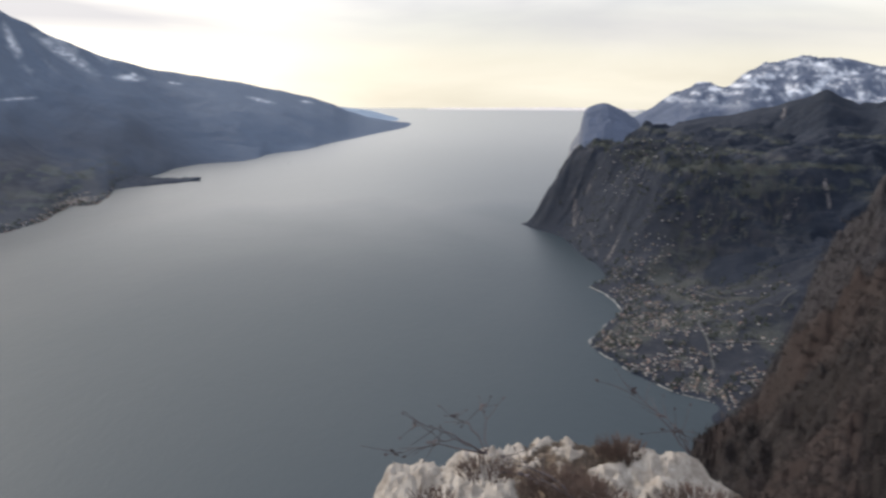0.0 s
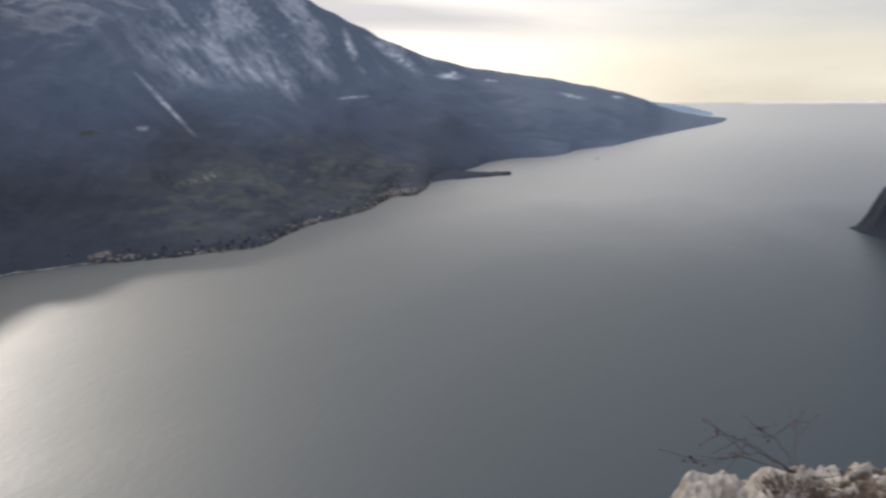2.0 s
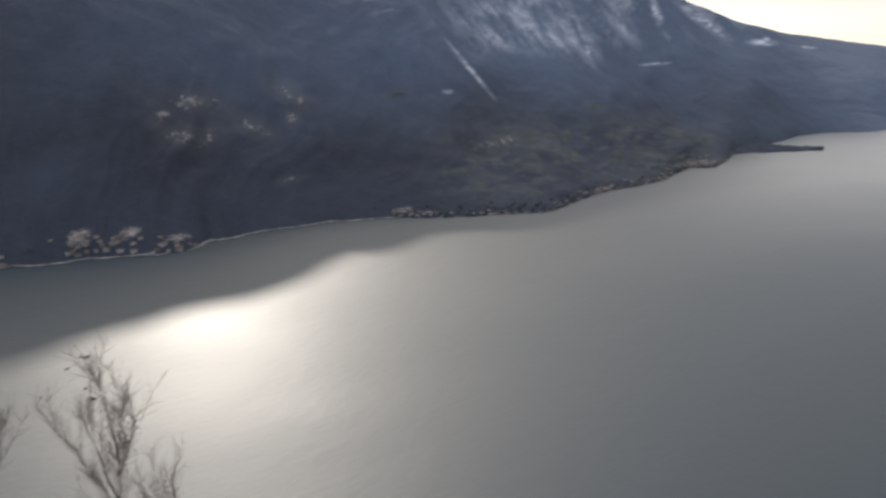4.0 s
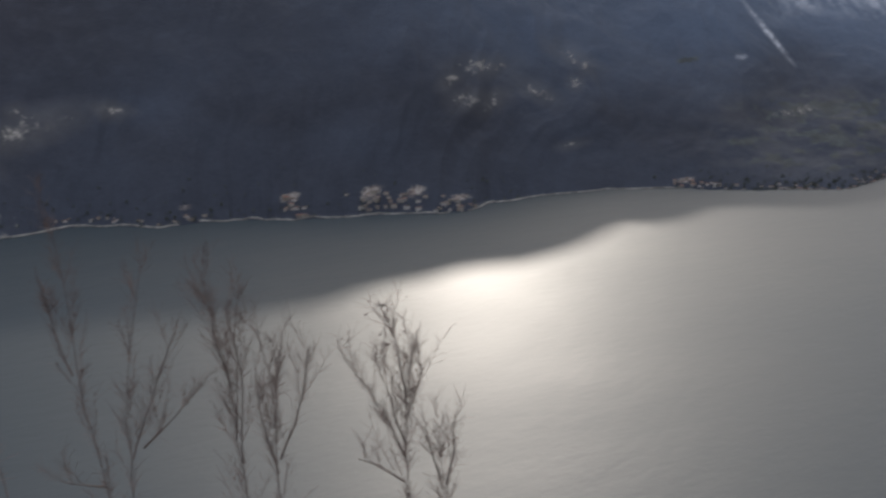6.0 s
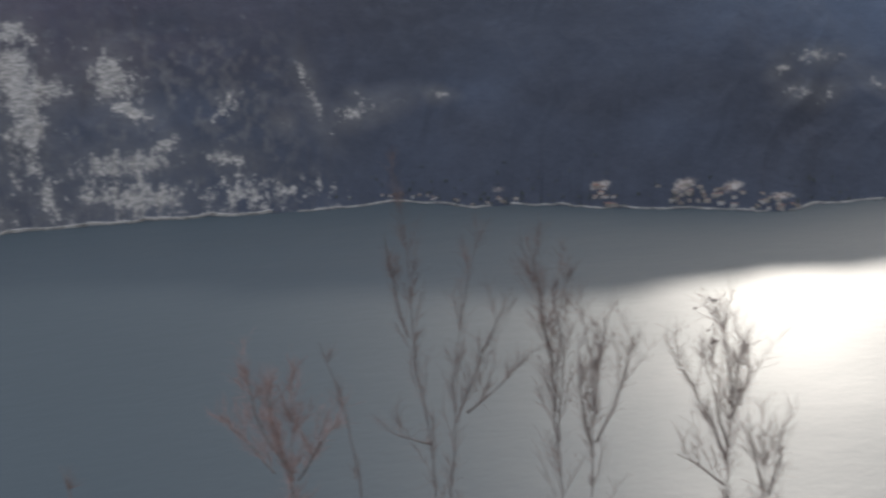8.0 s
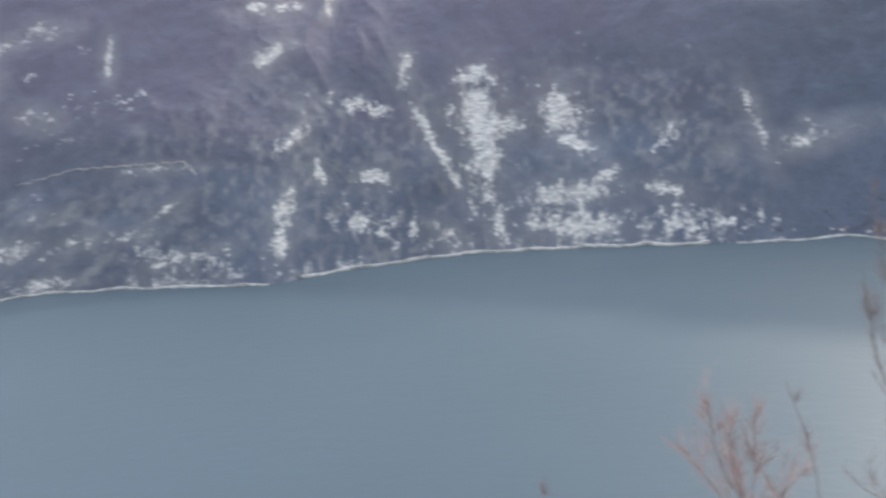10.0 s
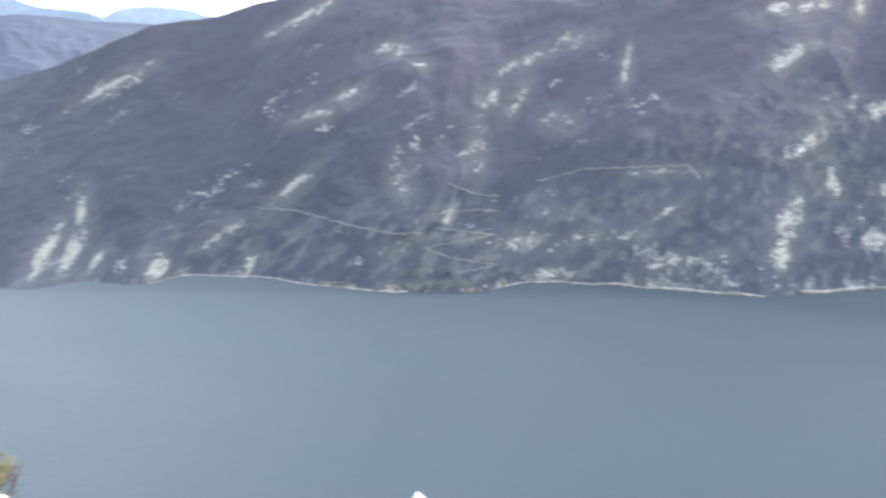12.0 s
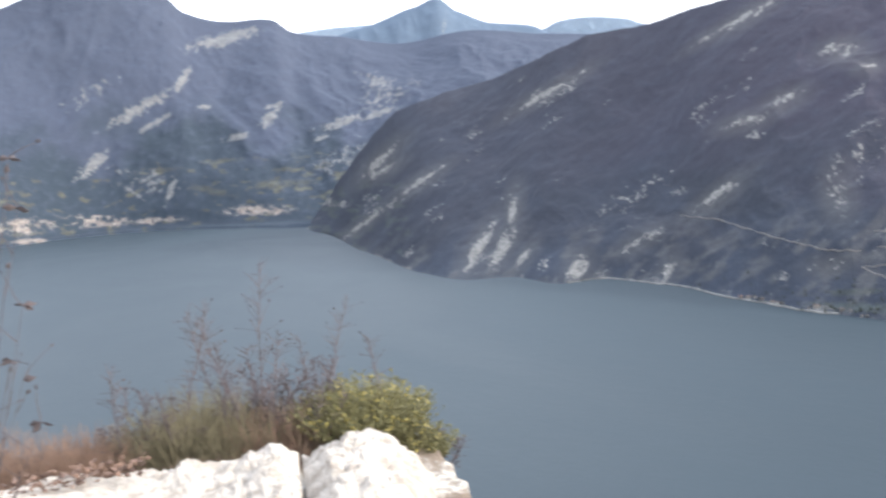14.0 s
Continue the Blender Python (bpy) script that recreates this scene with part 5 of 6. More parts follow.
EDGE = [(-20, 3.3), (-12, 3.3), (0, 3.2), (8, 2.4), (20, 2.2), (125, 2.2), (131, 2.9), (138, 2.9), (144, 2.6), (157, 2.9), (160, 4.6), (163, 6.3), (170, 7.0), (180, 7.2), (195, 6.5), (215, 4.0), (260, 3.0), (300, 2.6), (335, 2.8), (340, 3.3)]


def lookout_ground():
    az = np.arange(-20, 340.01, 0.6)
    r = np.r_[np.linspace(0.004, 8, 90), 8 * (190 / 8) ** np.linspace(0.03, 1, 70)]
    A, R = np.meshgrid(az, r)
    edge = curve(EDGE, az)
    X, Y = polar(A, R)
    out_by = np.maximum(R - edge, 0)
    behind = smooth(196, 214, A) * (1 - smooth(262, 285, A))
    Z = -1.66 - 0.025 * R + 0.05 * fbm(X * 1.5, Y * 1.5, 5, 201) + 0.02 * fbm(X * 9, Y * 9, 3, 203)
    fall = out_by * (1.45 + 0.25 * fbm(A / 9, R / 12, 4, 205))
    Z = Z - fall * (1 - behind) + 0.55 * out_by * behind
    Z += smooth(0.5, 6, out_by) * np.minimum(R, 60) * 0.03 * fbm(X / 6, Y / 6, 5, 207, ridge=True)
    Z = np.maximum(Z, LAKE - 4)
    rock = np.clip(0.35 + 0.5 * smooth(165, 178, A) * (1 - smooth(200, 215, A)) + fbm(X * 2, Y * 2, 5, 209), 0, 0.9)
    ob = sheet("ground_lookout", X, Y, Z, SOIL, {"rock": rock, "meadow": np.clip(fbm(X, Y, 4, 211), 0, 0.6)})
    tagged(ob, "stony trodden ground of the lookout, falling steeply to the lake", "ground", kind="structure")


lookout_ground()


def ledge(name, az0, az1, rows, r_in, edge, lift, knob, deep, seed, label, moss=0.0, origin=SOUTH_EYE, ends=(1.0, 1.0), step=0.07, stone=None):
    """A weathered limestone mass: rises to a rim that stands at the given elevations, then drops away; its ends and its near side sink into the ground."""
    az = np.arange(az0, az1, step)
    r = np.r_[np.linspace(r_in, edge, 100), edge + np.linspace(0.02, 0.5, 30)]
    A, R = np.meshgrid(az, r)
    X, Y = polar(A, R)
    X, Y = X + origin.x, Y + origin.y
    wob = 0.35 * fbm(X * 1.3, Y * 1.3, 4, seed + 13)
    rim = edge * np.tan(np.radians(curve(rows, az)))
    Z = rim - lift * (edge - np.minimum(R, edge)) - 2.6 * np.maximum(R - edge + 0.06 + 0.4 * wob, 0)
    Z = Z - 1.0 * (1 - smooth(az0, az0 + ends[0], A + wob * min(1.0, ends[0]))) - 1.0 * smooth(az1 - ends[1], az1, A + wob * min(1.0, ends[1]))
    Z = Z - 0.55 * (1 - smooth(r_in, r_in + 0.7, R + 0.8 * wob))
    # flat-topped slabs, knobs, and pits between them
    slab = np.floor(4 * lumps(X / 0.6, Y / 0.6, seed + 17) + 0.6 * fbm(X * 2, Y * 2, 3, seed + 19)) / 4
    shape = knob * (lumps(X / 0.34, Y / 0.34, seed) - 0.55) + 0.55 * knob * (lumps(X / 0.13, Y / 0.13, seed + 3) - 0.5) + 0.5 * knob * (slab - 0.5)
    shape += 0.7 * knob * fbm(X * 3, Y * 3, 6, seed + 5) - deep * np.clip(fbm(X * 2.2, Y * 2.2, 5, seed + 7, ridge=True) - 0.35, 0, 1)
    shape += 0.42 * knob * fbm(X * 16, Y * 16, 4, seed + 23, ridge=True)
    Z = Z + shape
    # knobs also push out sideways
    k = 0.25 * shape / edge
    spread = np.clip(moss * np.clip(0.2 + fbm(X * 2.1, Y * 2.1, 4, seed + 11), 0, 1) * smooth(-0.05, 0.05, 0.02 - shape), 0, 1)
    ob = sheet(name, X + X * k, Y + Y * k, Z, stone or LIMESTONE, {"meadow": spread})
    tagged(ob, label, "rock")


ledge("rock_ledge", -22.0, 7.6, [(7.6, -26.8), (5.3, -25.2), (3.8, -24.0), (0.4, -23.4), (-3.7, -22.7), (-9.6, -21.7), (-15.5, -22.0), (-19.3, -23.6), (-22, -26)],
      2.3, 3.8, 0.16, 0.085, 0.11, 301, "knobbly pale limestone ledge with brown moss on the brink", 3.6, stone=LIMESTONE_GREY)
ledge("boulder", 159.6, 169.75, [(158, -22), (160.5, -20.4), (161.4, -18.6), (162.4, -17.4), (163.8, -16.4), (166.0, -15.7), (167.6, -15.6), (168.8, -16.2), (169.7, -16.8)],
      3.2, 5.2, 0.10, 0.06, 0.06, 331, "sunlit white limestone boulder split by a crack", 0.25, NORTH_EYE, (0.7, 0.14))
ledge("boulder", 169.70, 180.5, [(169.7, -16.7), (170.6, -16.0), (171.4, -15.85), (172.8, -16.1), (174.2, -16.3), (176.5, -16.3), (178.2, -16.6), (180.5, -17.6)],
      3.2, 5.2, 0.10, 0.055, 0.055, 347, "sunlit white limestone boulder beside a crack and dry grass", 0.3, NORTH_EYE, (0.14, 1.6))
ledge("rock_shelf", 177.0, 193.0, [(177, -16.9), (178.5, -16.4), (181, -16.15), (184, -15.75), (188, -15.6), (193, -15.6)],
      3.2, 5.25, 0.06, 0.022, 0.02, 377, "trodden pale stony shelf strewn with dead leaves", 0.9, NORTH_EYE, (1.2, 1.0))
ledge("boulder", 130.6, 138.2, [(130.5, -24.5), (133.5, -22.9), (134.8, -22.3), (136, -22.9), (138.3, -24.8)],
      2.4, 3.4, 0.10, 0.06, 0.04, 361, "small white limestone knob on the brink", 0.2, NORTH_EYE)


# ---------------------------------------------------------------- plants
def aim(az, el, dist):
    """The place at that distance from the lookout's eye, in degrees."""
    eye = SOUTH_EYE if az < 40 else EAST_EYE if az < 120 else NORTH_EYE
    return eye + Vector(direction(az, el)) * dist


def tube(bm, pts, radii, sides=5):
    last = None
    for i, (p, rad) in enumerate(zip(pts, radii)):
        d = (pts[min(i + 1, len(pts) - 1)] - pts[max(i - 1, 0)]).normalized()
        u = d.orthogonal().normalized()
        w = d.cross(u)
        ring = [bm.verts.new(p + (u * math.cos(k * math.tau / sides) + w * math.sin(k * math.tau / sides)) * rad) for k in range(sides)]
        if last:
            for k in range(sides):
                bm.faces.new((last[k], last[(k + 1) % sides], ring[(k + 1) % sides], ring[k]))
        last = ring
    return last


def leaf(bm, p, d, size, r):
    """A small folded leaf or husk of four faces."""
    u = d.orthogonal().normalized()
    u.rotate(Matrix.Rotation(r.uniform(0, 6.28), 3, d))
    w = d.cross(u)
    a, b_ = bm.verts.new(p), bm.verts.new(p + d * size)
    ring = [bm.verts.new(p + d * size * 0.45 + q * size) for q in (u * 0.28, w * 0.10, -u * 0.28, -w * 0.10)]
    for k in range(4):
        bm.faces.new((a, ring[k], ring[(k + 1) % 4]))
        bm.faces.new((b_, ring[(k + 1) % 4], ring[k]))


def wander(p, d, length, n, r, bend=0.25, rise=0.0):
    pts = [p.copy()]
    for k in range(n):
        d = (d + Vector((r.gauss(0, bend), r.gauss(0, bend), r.gauss(0, bend) + rise)) * 0.5).normalized()
        pts.append(pts[-1] + d * (length / n))
    return pts


BARK = plain("bark", (0.070, 0.054, 0.050), 0.95, 0.35, 12.0, 0.004)
TWIGS = plain("twig_bark", (0.105, 0.076, 0.069), 0.9, 0.3, 9.0)
RED_TWIGS = plain("red_twigs", (0.19, 0.125, 0.112), 0.9, 0.3, 9.0)
DRY = plain("dry_stalk", (0.080, 0.062, 0.064), 0.9, 0.35, 14.0)
HUSK = plain("husk", (0.055, 0.042, 0.043), 0.9, 0.3, 20.0)
STRAW = plain("straw_grass", (0.155, 0.113, 0.085), 0.9, 0.4, 10.0)
OLIVE = plain("olive_grass", (0.125, 0.108, 0.068), 0.9, 0.4, 10.0)
BROOM = plain("broom_green", (0.118, 0.108, 0.046), 0.85, 0.4, 12.0)
BLOOM = plain("broom_flower", (0.36, 0.29, 0.075), 0.8, 0.25, 30.0)
LITTER = plain("leaf_litter", (0.115, 0.07, 0.052), 0.9, 0.4, 25.0)


def sprout(wood, fine, pts, radius, r, density, reach, rise, tips=None):
    """Slim shoots that hug their stem and climb, feathered with hair-fine twigs."""
    for i in range(1, len(pts)):
        a, b_ = pts[i - 1], pts[i]
        along = (b_ - a)
        if along.length < 1e-4:
            continue
        for k in range(max(1, int(along.length * density))):
            p = a.lerp(b_, r.random())
            side = Vector((r.gauss(0, 1), r.gauss(0, 1), r.gauss(0, 0.2))).normalized()
            d = (along.normalized() * 1.2 + side * r.uniform(0.45, 1.2) + Vector((0, 0, rise))).normalized()
            length = reach * r.uniform(0.25, 1.2) * (1.2 - 0.7 * i / len(pts))
            shoot = wander(p, d, length, 8, r, 0.13, 0.12)
            thin = min(0.0023, 0.0010 + 0.0018 * length)
            tube(wood, shoot, [thin * (1 - 0.8 * j / 8) for j in range(9)], 3)
            for j in range(2, 9):
                for n in range(3):
                    dd = ((shoot[j] - shoot[j - 1]).normalized() + Vector((r.gauss(0, 0.75), r.gauss(0, 0.75), 0.15 + r.gauss(0, 0.4)))).normalized()
                    tw = wander(shoot[j].lerp(shoot[j - 1], r.random()), dd, r.uniform(0.04, 0.16), 3, r, 0.3, 0.08)
                    tube(fine, tw, (0.0011, 0.0010, 0.0008, 0.0006), 3)
                    if tips is not None and r.random() < 0.25:
                        leaf(tips, tw[-1], dd, 0.022, r)


def bare_tree(label, dist, stems, foot, seed, thick=0.0115, density=12, reach=0.40, rise=0.5, twig_mat=None, name="bare_tree", group="bare trees below the lookout"):
    """A leafless tree. stems: polylines of (azimuth, elevation) at that distance, the first being the trunk that goes on down to the slope."""
    r = random.Random(seed)
    base = aim(*stems[0][0], dist)
    root = Vector((base.x * 1.02, base.y * 1.02, foot))
    ob = thing(name, label, "tree", group, at=root)
    inv = Matrix.Translation(-root)
    fine, shoots = bmesh.new(), bmesh.new()
    for n, rows in enumerate(stems):
        pts = [aim(a, e, dist + 0.25 * math.sin(n * 2.1 + i * 0.8) * min(1, i) * min(1, n)) for i, (a, e) in enumerate(rows)]
        if n == 0:
            pts = [root - Vector((0, 0, 0.3)), root.lerp(pts[0], 0.35) + Vector((0.06, 0.03, 0)), root.lerp(pts[0], 0.7)] + pts
        dense = []
        for p, q in zip(pts, pts[1:]):
            m = max(2, int((q - p).length / 0.12))
            dense += [p.lerp(q, k / m) + Vector((r.gauss(0, 0.006), r.gauss(0, 0.006), 0)) for k in range(m)]
        dense.append(pts[-1])
        t0 = thick * 1.4 if n == 0 else thick * 0.6
        bm = bmesh.new()
        tube(bm, dense, [t0 * (1 - 0.97 * (k / len(dense)) ** 0.8) + 0.0014 for k in range(len(dense))], 6)
        bm.transform(inv)
        part("trunk" if n == 0 else "limb", bm, BARK, ob, smooth_faces=True)
        up = [p for p in dense if p.z > -4.9]
        sprout(shoots, fine, up[::3] + [dense[-1]], t0 * 0.6, r, density, reach, rise)
    for bm, nm in ((shoots, "shoot"), (fine, "twig")):
        bm.transform(inv)
        tagged(part(nm, bm, twig_mat or TWIGS, ob), kind="stuff")
    return ob


def slope_z(az, dist):
    e = float(curve(EDGE, np.array([float(az)]))[0])
    return -1.7 - 1.45 * max(dist - e, 0)


bare_tree("slender leafless tree with a forked grey trunk", 7.6, [[(77.4, -29.5), (77.6, -26.1), (78.2, -22.6), (78.4, -19.9), (78.5, -15.7), (78.7, -12.9), (79.2, -9.0)], [(78.7, -20.2), (79.4, -17.7), (80.0, -13.6)], [(77.6, -26.8), (78.9, -26.5), (80.2, -26.0)]], slope_z(78, 7.4), 11)
bare_tree("slender leafless tree with upright branches", 7.2, [[(76.4, -29.6), (75.8, -25.6), (75.8, -22.2), (75.1, -18.8), (74.3, -15.7), (73.9, -13.8)], [(75.7, -25.6), (74.1, -22.0), (73.2, -20.0), (72.5, -18.6)], [(74.9, -25.0), (72.9, -23.5), (70.9, -21.7)]], slope_z(76, 7.0), 12)
bare_tree("leafless tree with dense brownish twigs", 6.9, [[(68.6, -30.3), (69.0, -26.1), (69.2, -22.0), (69.8, -18.4), (70.3, -15.5)], [(68.9, -26.8), (68.4, -22.4), (68.8, -19.2), (68.3, -16.8)], [(69.1, -22.3), (70.0, -19.1), (70.4, -14.9)], [(69.0, -25), (68.7, -20.5), (69.2, -17.2)]], slope_z(70, 6.7), 13, density=13, reach=0.45)
bare_tree("leafless tree with dense brownish twigs", 6.6, [[(66.6, -30.4), (66.5, -26.3), (66.2, -22.5), (65.7, -19.6)], [(66.3, -26.9), (64.7, -23.5), (63.9, -20.1)], [(66.5, -27.6), (67.4, -23.8), (67.6, -20.2)], [(66.4, -24.9), (66.7, -21.4), (67.3, -18.8)]], slope_z(67, 6.4), 14, density=13, reach=0.45)
bare_tree("leafless tree with a broom of fine upright twigs", 6.3, [[(57.6, -30.4), (57.7, -27.0), (57.6, -24.2), (57.4, -22.1), (57.0, -19.7)], [(57.7, -27.3), (59.5, -23.9), (61.7, -21.0)], [(57.6, -24.2), (58.0, -20.8), (58.9, -18.2)], [(57.6, -24.9), (56.5, -22.1), (56.7, -20.3)], [(57.9, -28.7), (59.5, -27.7), (61.0, -27.2)], [(57.7, -26.5), (58.8, -23.5), (59.6, -20.9)]], slope_z(58, 6.1), 15, density=16, reach=0.40, rise=0.8)
bare_tree("low leafless tree with fine twigs", 6.5, [[(54.8, -30.3), (55.2, -27.6), (55.6, -25.2)], [(55.0, -28.9), (54.3, -26.8), (54.5, -25.2)], [(55.4, -28.6), (56.2, -26.3)]], slope_z(56, 6.3), 16, density=18, reach=0.30, rise=0.6)
bare_tree("thin dead stem leaning over the slope", 6.6, [[(82.7, -28.8), (83.5, -24.0), (84.8, -20.1)]], slope_z(84, 6.4), 17, thick=0.020, density=5, reach=0.10)
bare_tree("reddish leafless shrub of fine twigs", 6.4, [[(87.4, -27.9), (87.1, -24.7), (86.9, -22.2)], [(87.3, -28.2), (89.2, -25.0), (89.9, -21.0)], [(86.9, -28.3), (85.3, -26.3), (84.4, -25.3)], [(88.5, -27.7), (89.7, -26.1), (91.1, -24.4)], [(87.8, -27.2), (88.4, -24.5), (88.5, -22.6)]], slope_z(87, 6.2), 18, thick=0.008, density=22, reach=0.34, rise=0.2, twig_mat=RED_TWIGS)
bare_tree("thin bare twig rising over the brink", 5.0, [[(101.3, -30), (101.6, -27.5), (101.9, -25.4)]], slope_z(101, 4.8), 19, thick=0.010, density=6, reach=0.12)


def husk_twig(name, label, root, tips, seed, size=0.032, thick=0.004, group="dry twigs on the brink"):
    """A dry branched twig with husks at its tips."""
    r = random.Random(seed)
    ob = thing(name, label, "twig", group, at=root)
    stems, husks = bmesh.new(), bmesh.new()
    for tip in tips:
        mid = root.lerp(tip, 0.55) + Vector((r.gauss(0, 0.02), r.gauss(0, 0.02), 0.03))
        pts = [root.lerp(mid, k / 5) for k in range(5)] + [mid.lerp(tip, k / 5) for k in range(6)]
        pts = [p + Vector((r.gauss(0, 0.004), r.gauss(0, 0.004), r.gauss(0, 0.004))) for p in pts]
        tube(stems, pts, [thick * (1 - 0.75 * k / 10) for k in range(11)], 4)
        for k in (5, 7, 8, 9, 10):
            d = ((pts[k] - pts[k - 1]).normalized() + Vector((r.gauss(0, 0.6), r.gauss(0, 0.6), r.gauss(0, 0.5)))).normalized()
            sub = wander(pts[k], d, 0.10 * r.uniform(0.6, 1.4), 3, r, 0.2)
            tube(stems, sub, (0.002, 0.0018, 0.0014, 0.001), 3)
            leaf(husks, sub[-1], d, size * r.uniform(0.4, 0.8), r)
        for k in range(3):
            leaf(husks, tip, Vector((r.gauss(0, 1), r.gauss(0, 1), r.gauss(0, 0.3))).normalized(), size, r)
    inv = Matrix.Translation(-root)
    for bm, nm, mat in ((stems, "stem", HUSK), (husks, "husk", HUSK)):
        bm.transform(inv)
        tagged(part(nm, bm, mat, ob), kind="stuff")


husk_twig("dry_twig", "dry branched twig with dark husks on the ledge", aim(-3.0, -23.2, 3.75), [aim(1.6, -21.6, 3.8), (aim(3.2, -23.2, 3.8)), aim(-1.0, -21.0, 3.9), aim(-2.6, -20.4, 3.9), aim(0.6, -22.6, 3.7)], 41)
husk_twig("dry_twig", "dry leaning twig with small dark buds over the brink", aim(-16.2, -22.4, 3.9), [aim(-12.3, -19.0, 4.0), aim(-14.2, -20.2, 3.95), aim(-15.3, -21.2, 3.9)], 42, 0.035)
husk_twig("dry_twig", "dry twig lying across the pale ledge", aim(-10.5, -27.0, 3.4), [aim(-4.4, -23.4, 3.6), aim(-5.6, -24.4, 3.5)], 43, 0.03, 0.007)
husk_twig("dry_twig", "thin twig tips with dark leaf husks above the slope", aim(58.9, -18.6, 6.3), [aim(59.1, -17.85, 6.3), aim(58.98, -20.3, 6.3)], 44, 0.045, 0.003)


def tuft(name, at, n, tall, wide, mat, seed, label, category, lean=0.35, blade=0.004, group="plants behind the boulders"):
    """A clump of blades or shoots that rise from one root and arch outward."""
    r = random.Random(seed)
    bm = bmesh.new()
    for k in range(n):
        a, q = r.uniform(0, math.tau), math.sqrt(r.random())
        p = Vector((math.cos(a) * q * wide, math.sin(a) * q * wide, -0.03))
        d = Vector((math.cos(a) * q * lean + r.gauss(0, 0.16), math.sin(a) * q * lean + r.gauss(0, 0.16), 1)).normalized()
        h = tall * r.uniform(0.45, 1.0) * (1 - 0.45 * q * q)
        pts = wander(p, d, h, 4, r, 0.16, -0.04)
        tube(bm, pts, [blade * (1 - 0.8 * j / 4) for j in range(5)], 3)
    ob = part(name, bm, mat)
    ob.location = at
    return tagged(ob, label, category, group)


def broom(at, n, tall, wide, seed):
    ob = thing("broom_bush", "rounded green broom bush with yellow flowers behind the boulder", "bush", at=at)
    r = random.Random(seed)
    green, bloom = bmesh.new(), bmesh.new()
    for k in range(n):
        a, q = r.uniform(0, math.tau), math.sqrt(r.random())
        p = Vector((math.cos(a) * q * wide * 0.55, math.sin(a) * q * wide * 0.55, 0))
        d = Vector((math.cos(a) * q * 0.95, math.sin(a) * q * 0.95, 1)).normalized()
        h = tall * r.uniform(0.7, 1.05) * (1 - 0.22 * q)
        pts = wander(p, d, h, 5, r, 0.14, -0.02)
        tube(green, pts, [0.005 * (1 - 0.75 * j / 5) for j in range(6)], 3)
        for j in range(2, 6):
            for s in range(3):
                dd = Vector((r.gauss(0, 0.6), r.gauss(0, 0.6), r.uniform(0.1, 1))).normalized()
                leaf(green, pts[j], dd, r.uniform(0.012, 0.026), r)
        if r.random() < 0.22:
            for s in range(r.randint(1, 3)):
                dd = Vector((r.gauss(0, 0.6), r.gauss(0, 0.6), r.uniform(0, 1))).normalized()
                leaf(bloom, pts[-1] - (pts[-1] - pts[-2]) * r.random(), dd, r.uniform(0.018, 0.032), r)
    tagged(part("shoot", green, BROOM, ob), kind="stuff")
    tagged(part("flower", bloom, BLOOM, ob, "small yellow flowers"), kind="stuff")


def dry_shrub(at, tall, n, wide, seed, label):
    """Upright dry stalks, feathered with short side twigs and husks."""
    r = random.Random(seed)
    ob = thing("dry_shrub", label, "shrub", "dry shrubs behind the boulders", at=at)
    stems, husks = bmesh.new(), bmesh.new()
    for k in range(n):
        p = Vector((r.gauss(0, wide), r.gauss(0, wide), -0.05))
        d = Vector((r.gauss(0, 0.30), r.gauss(0, 0.30), 1)).normalized()
        h = tall * (1.0 if k == 0 else r.uniform(0.45, 0.9))
        pts = wander(p, d, h, 9, r, 0.10, 0.05)
        tube(stems, pts, [0.006 * (1 - 0.75 * j / 9) + 0.001 for j in range(10)], 4)
        for j in range(3, 10):
            for s in range(9):
                dd = Vector((r.gauss(0, 1), r.gauss(0, 1), r.uniform(0.3, 1.5))).normalized()
                sub = wander(pts[j] + (pts[j - 1] - pts[j]) * r.random(), dd, h * r.uniform(0.07, 0.24) * (1.25 - j / 12), 3, r, 0.2)
                tube(stems, sub, (0.0026, 0.002, 0.0016, 0.001), 3)
                if r.random() < 0.55:
                    leaf(husks, sub[-1], dd, r.uniform(0.012, 0.03), r)
                if r.random() < 0.4:
                    leaf(husks, sub[2], dd, r.uniform(0.012, 0.026), r)
    tagged(part("stem", stems, DRY, ob), kind="stuff")
    tagged(part("husk", husks, HUSK, ob), kind="stuff")


def ground_at(az, dist, z):
    x, y = polar(az, dist)
    return NORTH_EYE + Vector((float(x), float(y), z))


broom(ground_at(165.6, 6.0, -1.86), 1100, 0.54, 0.42, 51)
broom(ground_at(162.6, 5.9, -1.98), 420, 0.36, 0.24, 52)
WITHERED = plain("withered_cushion", (0.070, 0.043, 0.033), 0.9, 0.4, 14.0)
RUST = plain("rust_grass", (0.145, 0.092, 0.068), 0.9, 0.4, 10.0)
for i, (a, d, n, h, w) in enumerate(((168.6, 6.0, 900, 0.50, 0.26), (170.4, 5.9, 1000, 0.50, 0.26), (172.0, 6.0, 900, 0.48, 0.24), (173.8, 6.0, 1300, 0.60, 0.26), (175.3, 6.1, 1300, 0.64, 0.24), (177.0, 6.0, 1200, 0.62, 0.22), (178.4, 6.05, 800, 0.54, 0.18))):
    tuft("grass_tuft", ground_at(a, d, -1.84), n, h, w, RUST if i in (1, 2) else OLIVE, 60 + i, "dense tuft of rust-brown winter grass" if i in (1, 2) else "dense tuft of olive winter grass", "grass", 0.7)
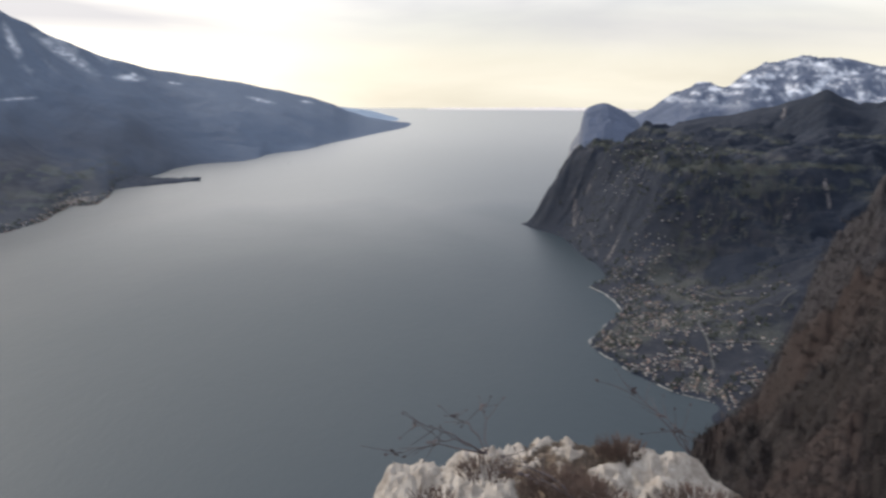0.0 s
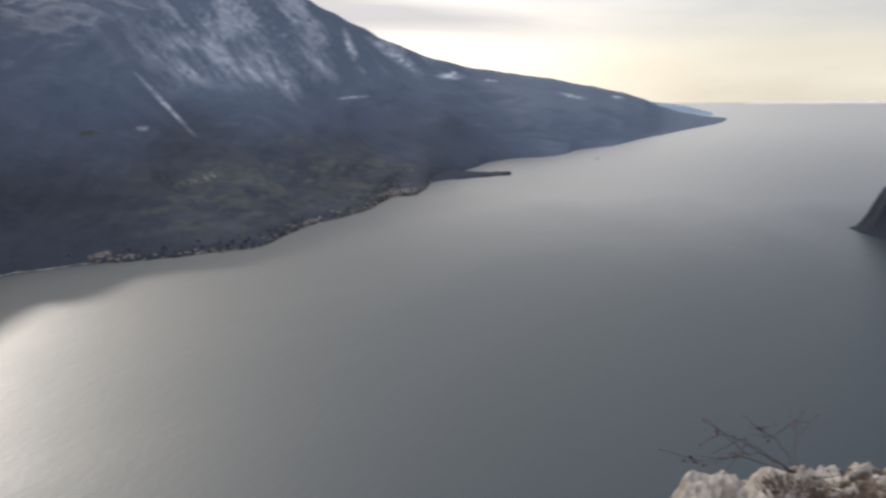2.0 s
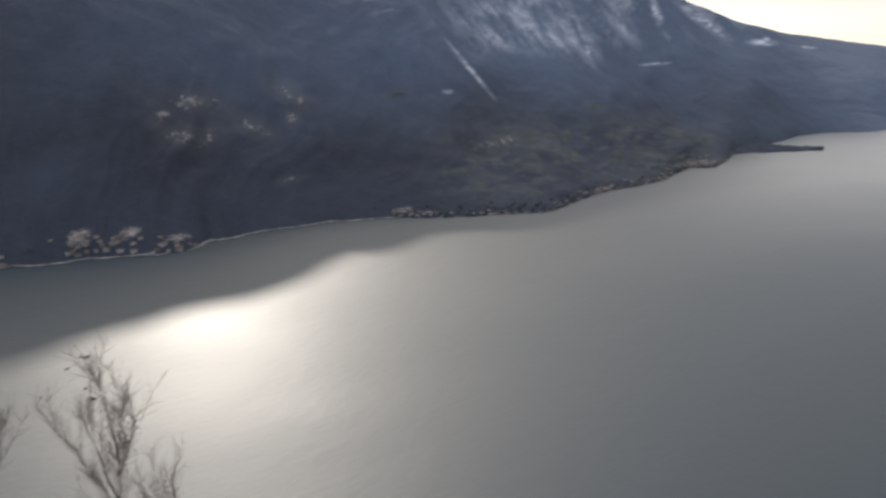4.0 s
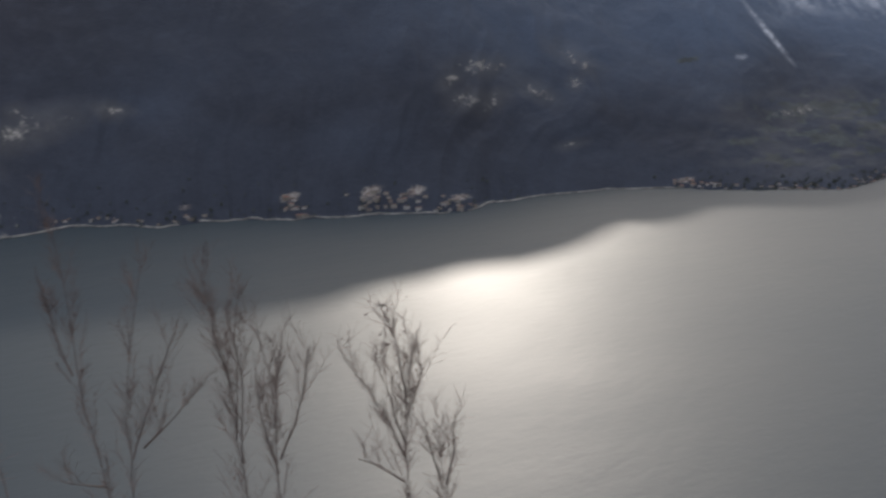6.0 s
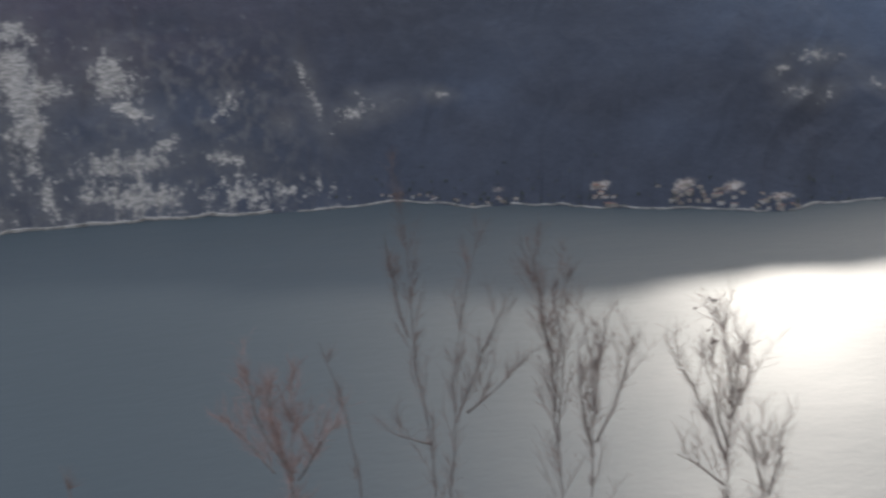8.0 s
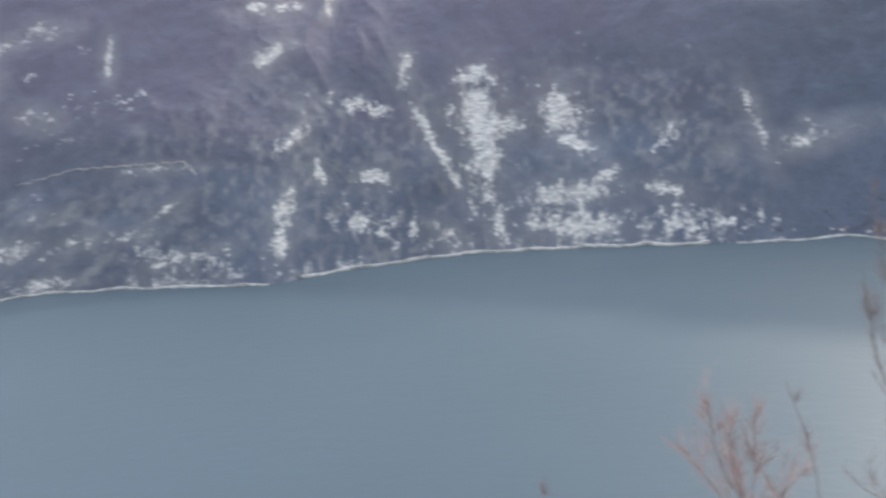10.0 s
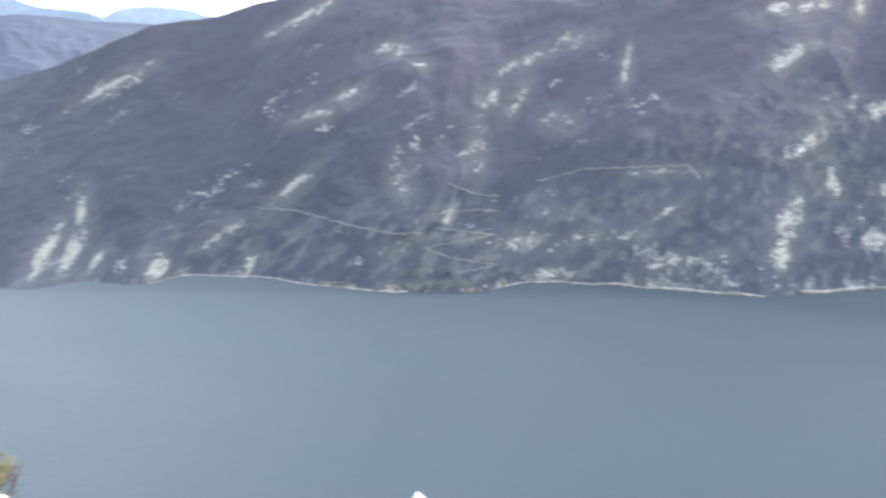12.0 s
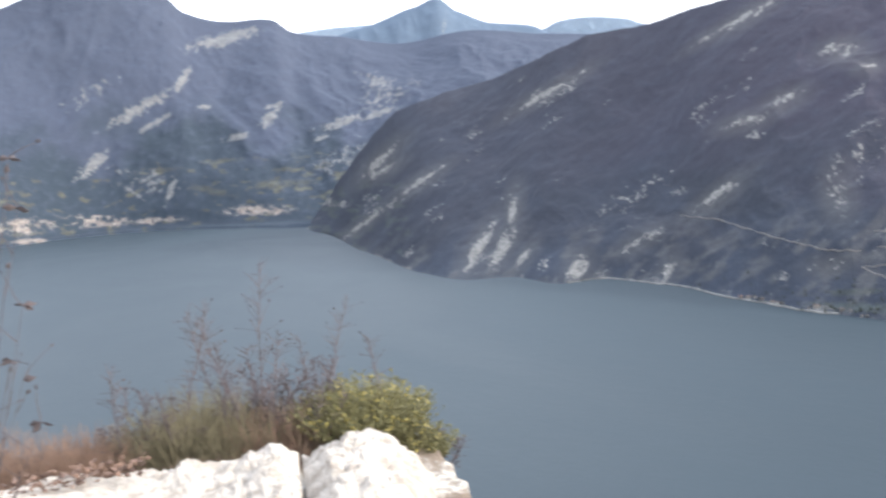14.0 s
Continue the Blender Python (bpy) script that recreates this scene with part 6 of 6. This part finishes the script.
for i, (a, d, n, h, w) in enumerate(((170.0, 5.65, 240, 0.22, 0.18), (174.6, 5.6, 300, 0.22, 0.22), (176.6, 5.5, 360, 0.26, 0.18), (178.4, 5.5, 300, 0.20, 0.16))):
    tuft("grass_tuft", ground_at(a, d, -1.80), n, h, w, STRAW, 80 + i, "dry straw-coloured tuft of winter grass", "grass", 0.7)
for i, (a, d, n, h, w) in enumerate(((180.2, 6.0, 800, 0.40, 0.22), (182.0, 6.0, 1100, 0.48, 0.28), (184.0, 5.9, 1100, 0.52, 0.30), (186.8, 6.1, 900, 0.54, 0.30), (189.5, 6.0, 700, 0.54, 0.30))):
    tuft("grass_tuft", ground_at(a, d, -1.84), n, h, w, RUST, 95 + i, "withered rust-brown tuft of grass", "grass", 0.7)
for i, (a, e, dist, n, h, w) in enumerate(((-8.2, -24.8, 3.55, 420, 0.09, 0.16), (-10.2, -25.4, 3.4, 360, 0.08, 0.15), (-3.0, -23.9, 3.65, 200, 0.06, 0.12), (-11.8, -22.4, 3.95, 200, 0.10, 0.10), (0.6, -25.6, 3.4, 120, 0.05, 0.09), (-16.5, -25.0, 3.5, 300, 0.07, 0.16))):
    tuft("dry_tuft", aim(a, e, dist), n, h, w, WITHERED, 120 + i, "withered brown cushion plant on the pale ledge", "plant", 0.5, 0.003, "dry plants on the ledge")
dry_shrub(ground_at(171.5, 6.0, -1.85), 1.38, 4, 0.04, 91, "tall feathery dry shrub with one high stalk")
dry_shrub(ground_at(170.0, 6.1, -1.85), 1.12, 12, 0.13, 92, "feathery dry shrub with small dark husks")
dry_shrub(ground_at(172.8, 6.2, -1.85), 1.10, 6, 0.10, 95, "feathery dry shrub with small dark husks")
dry_shrub(ground_at(176.8, 6.0, -1.84), 1.12, 3, 0.03, 93, "tall narrow dry shrub of grey stalks")
dry_shrub(ground_at(175.6, 6.1, -1.84), 0.72, 6, 0.10, 98, "low feathery dry shrub of grey stalks")
dry_shrub(ground_at(180.6, 6.0, -1.84), 0.86, 3, 0.06, 94, "thin dry stalks rising out of the grass")
dry_shrub(ground_at(178.6, 6.0, -1.84), 0.66, 3, 0.06, 99, "thin dry stalks rising out of the grass")
dry_shrub(ground_at(167.6, 6.3, -1.9), 0.85, 7, 0.16, 96, "thin dry shrub behind the green bush")
dry_shrub(ground_at(161.4, 6.0, -2.1), 0.50, 6, 0.12, 97, "low dry shrub at the boulder's edge")
husk_twig("dry_twig", "dry twigs with dark leaf husks reaching in over the grass", ground_at(191.0, 3.1, -1.7),
          [aim(184.5, 2.4, 3.2), aim(184.4, -0.4, 3.2), aim(184.7, -5.9, 3.2), aim(185.6, -9.0, 3.2), aim(185.2, -10.2, 3.2), aim(184.5, -12.7, 3.2)], 45, 0.045)


def leaf_litter():
    r = random.Random(99)
    bm = bmesh.new()
    for k in range(260):
        p = ground_at(r.uniform(179, 190), r.uniform(4.95, 5.25), -1.47 + r.uniform(-0.02, 0.03))
        leaf(bm, p, Vector((r.gauss(0, 1), r.gauss(0, 1), r.uniform(0, 0.4))).normalized(), r.uniform(0.03, 0.06), r)
    tagged(part("fallen_leaves", bm, LITTER), "russet fallen leaves among dry grass", "leaves", kind="stuff")


leaf_litter()
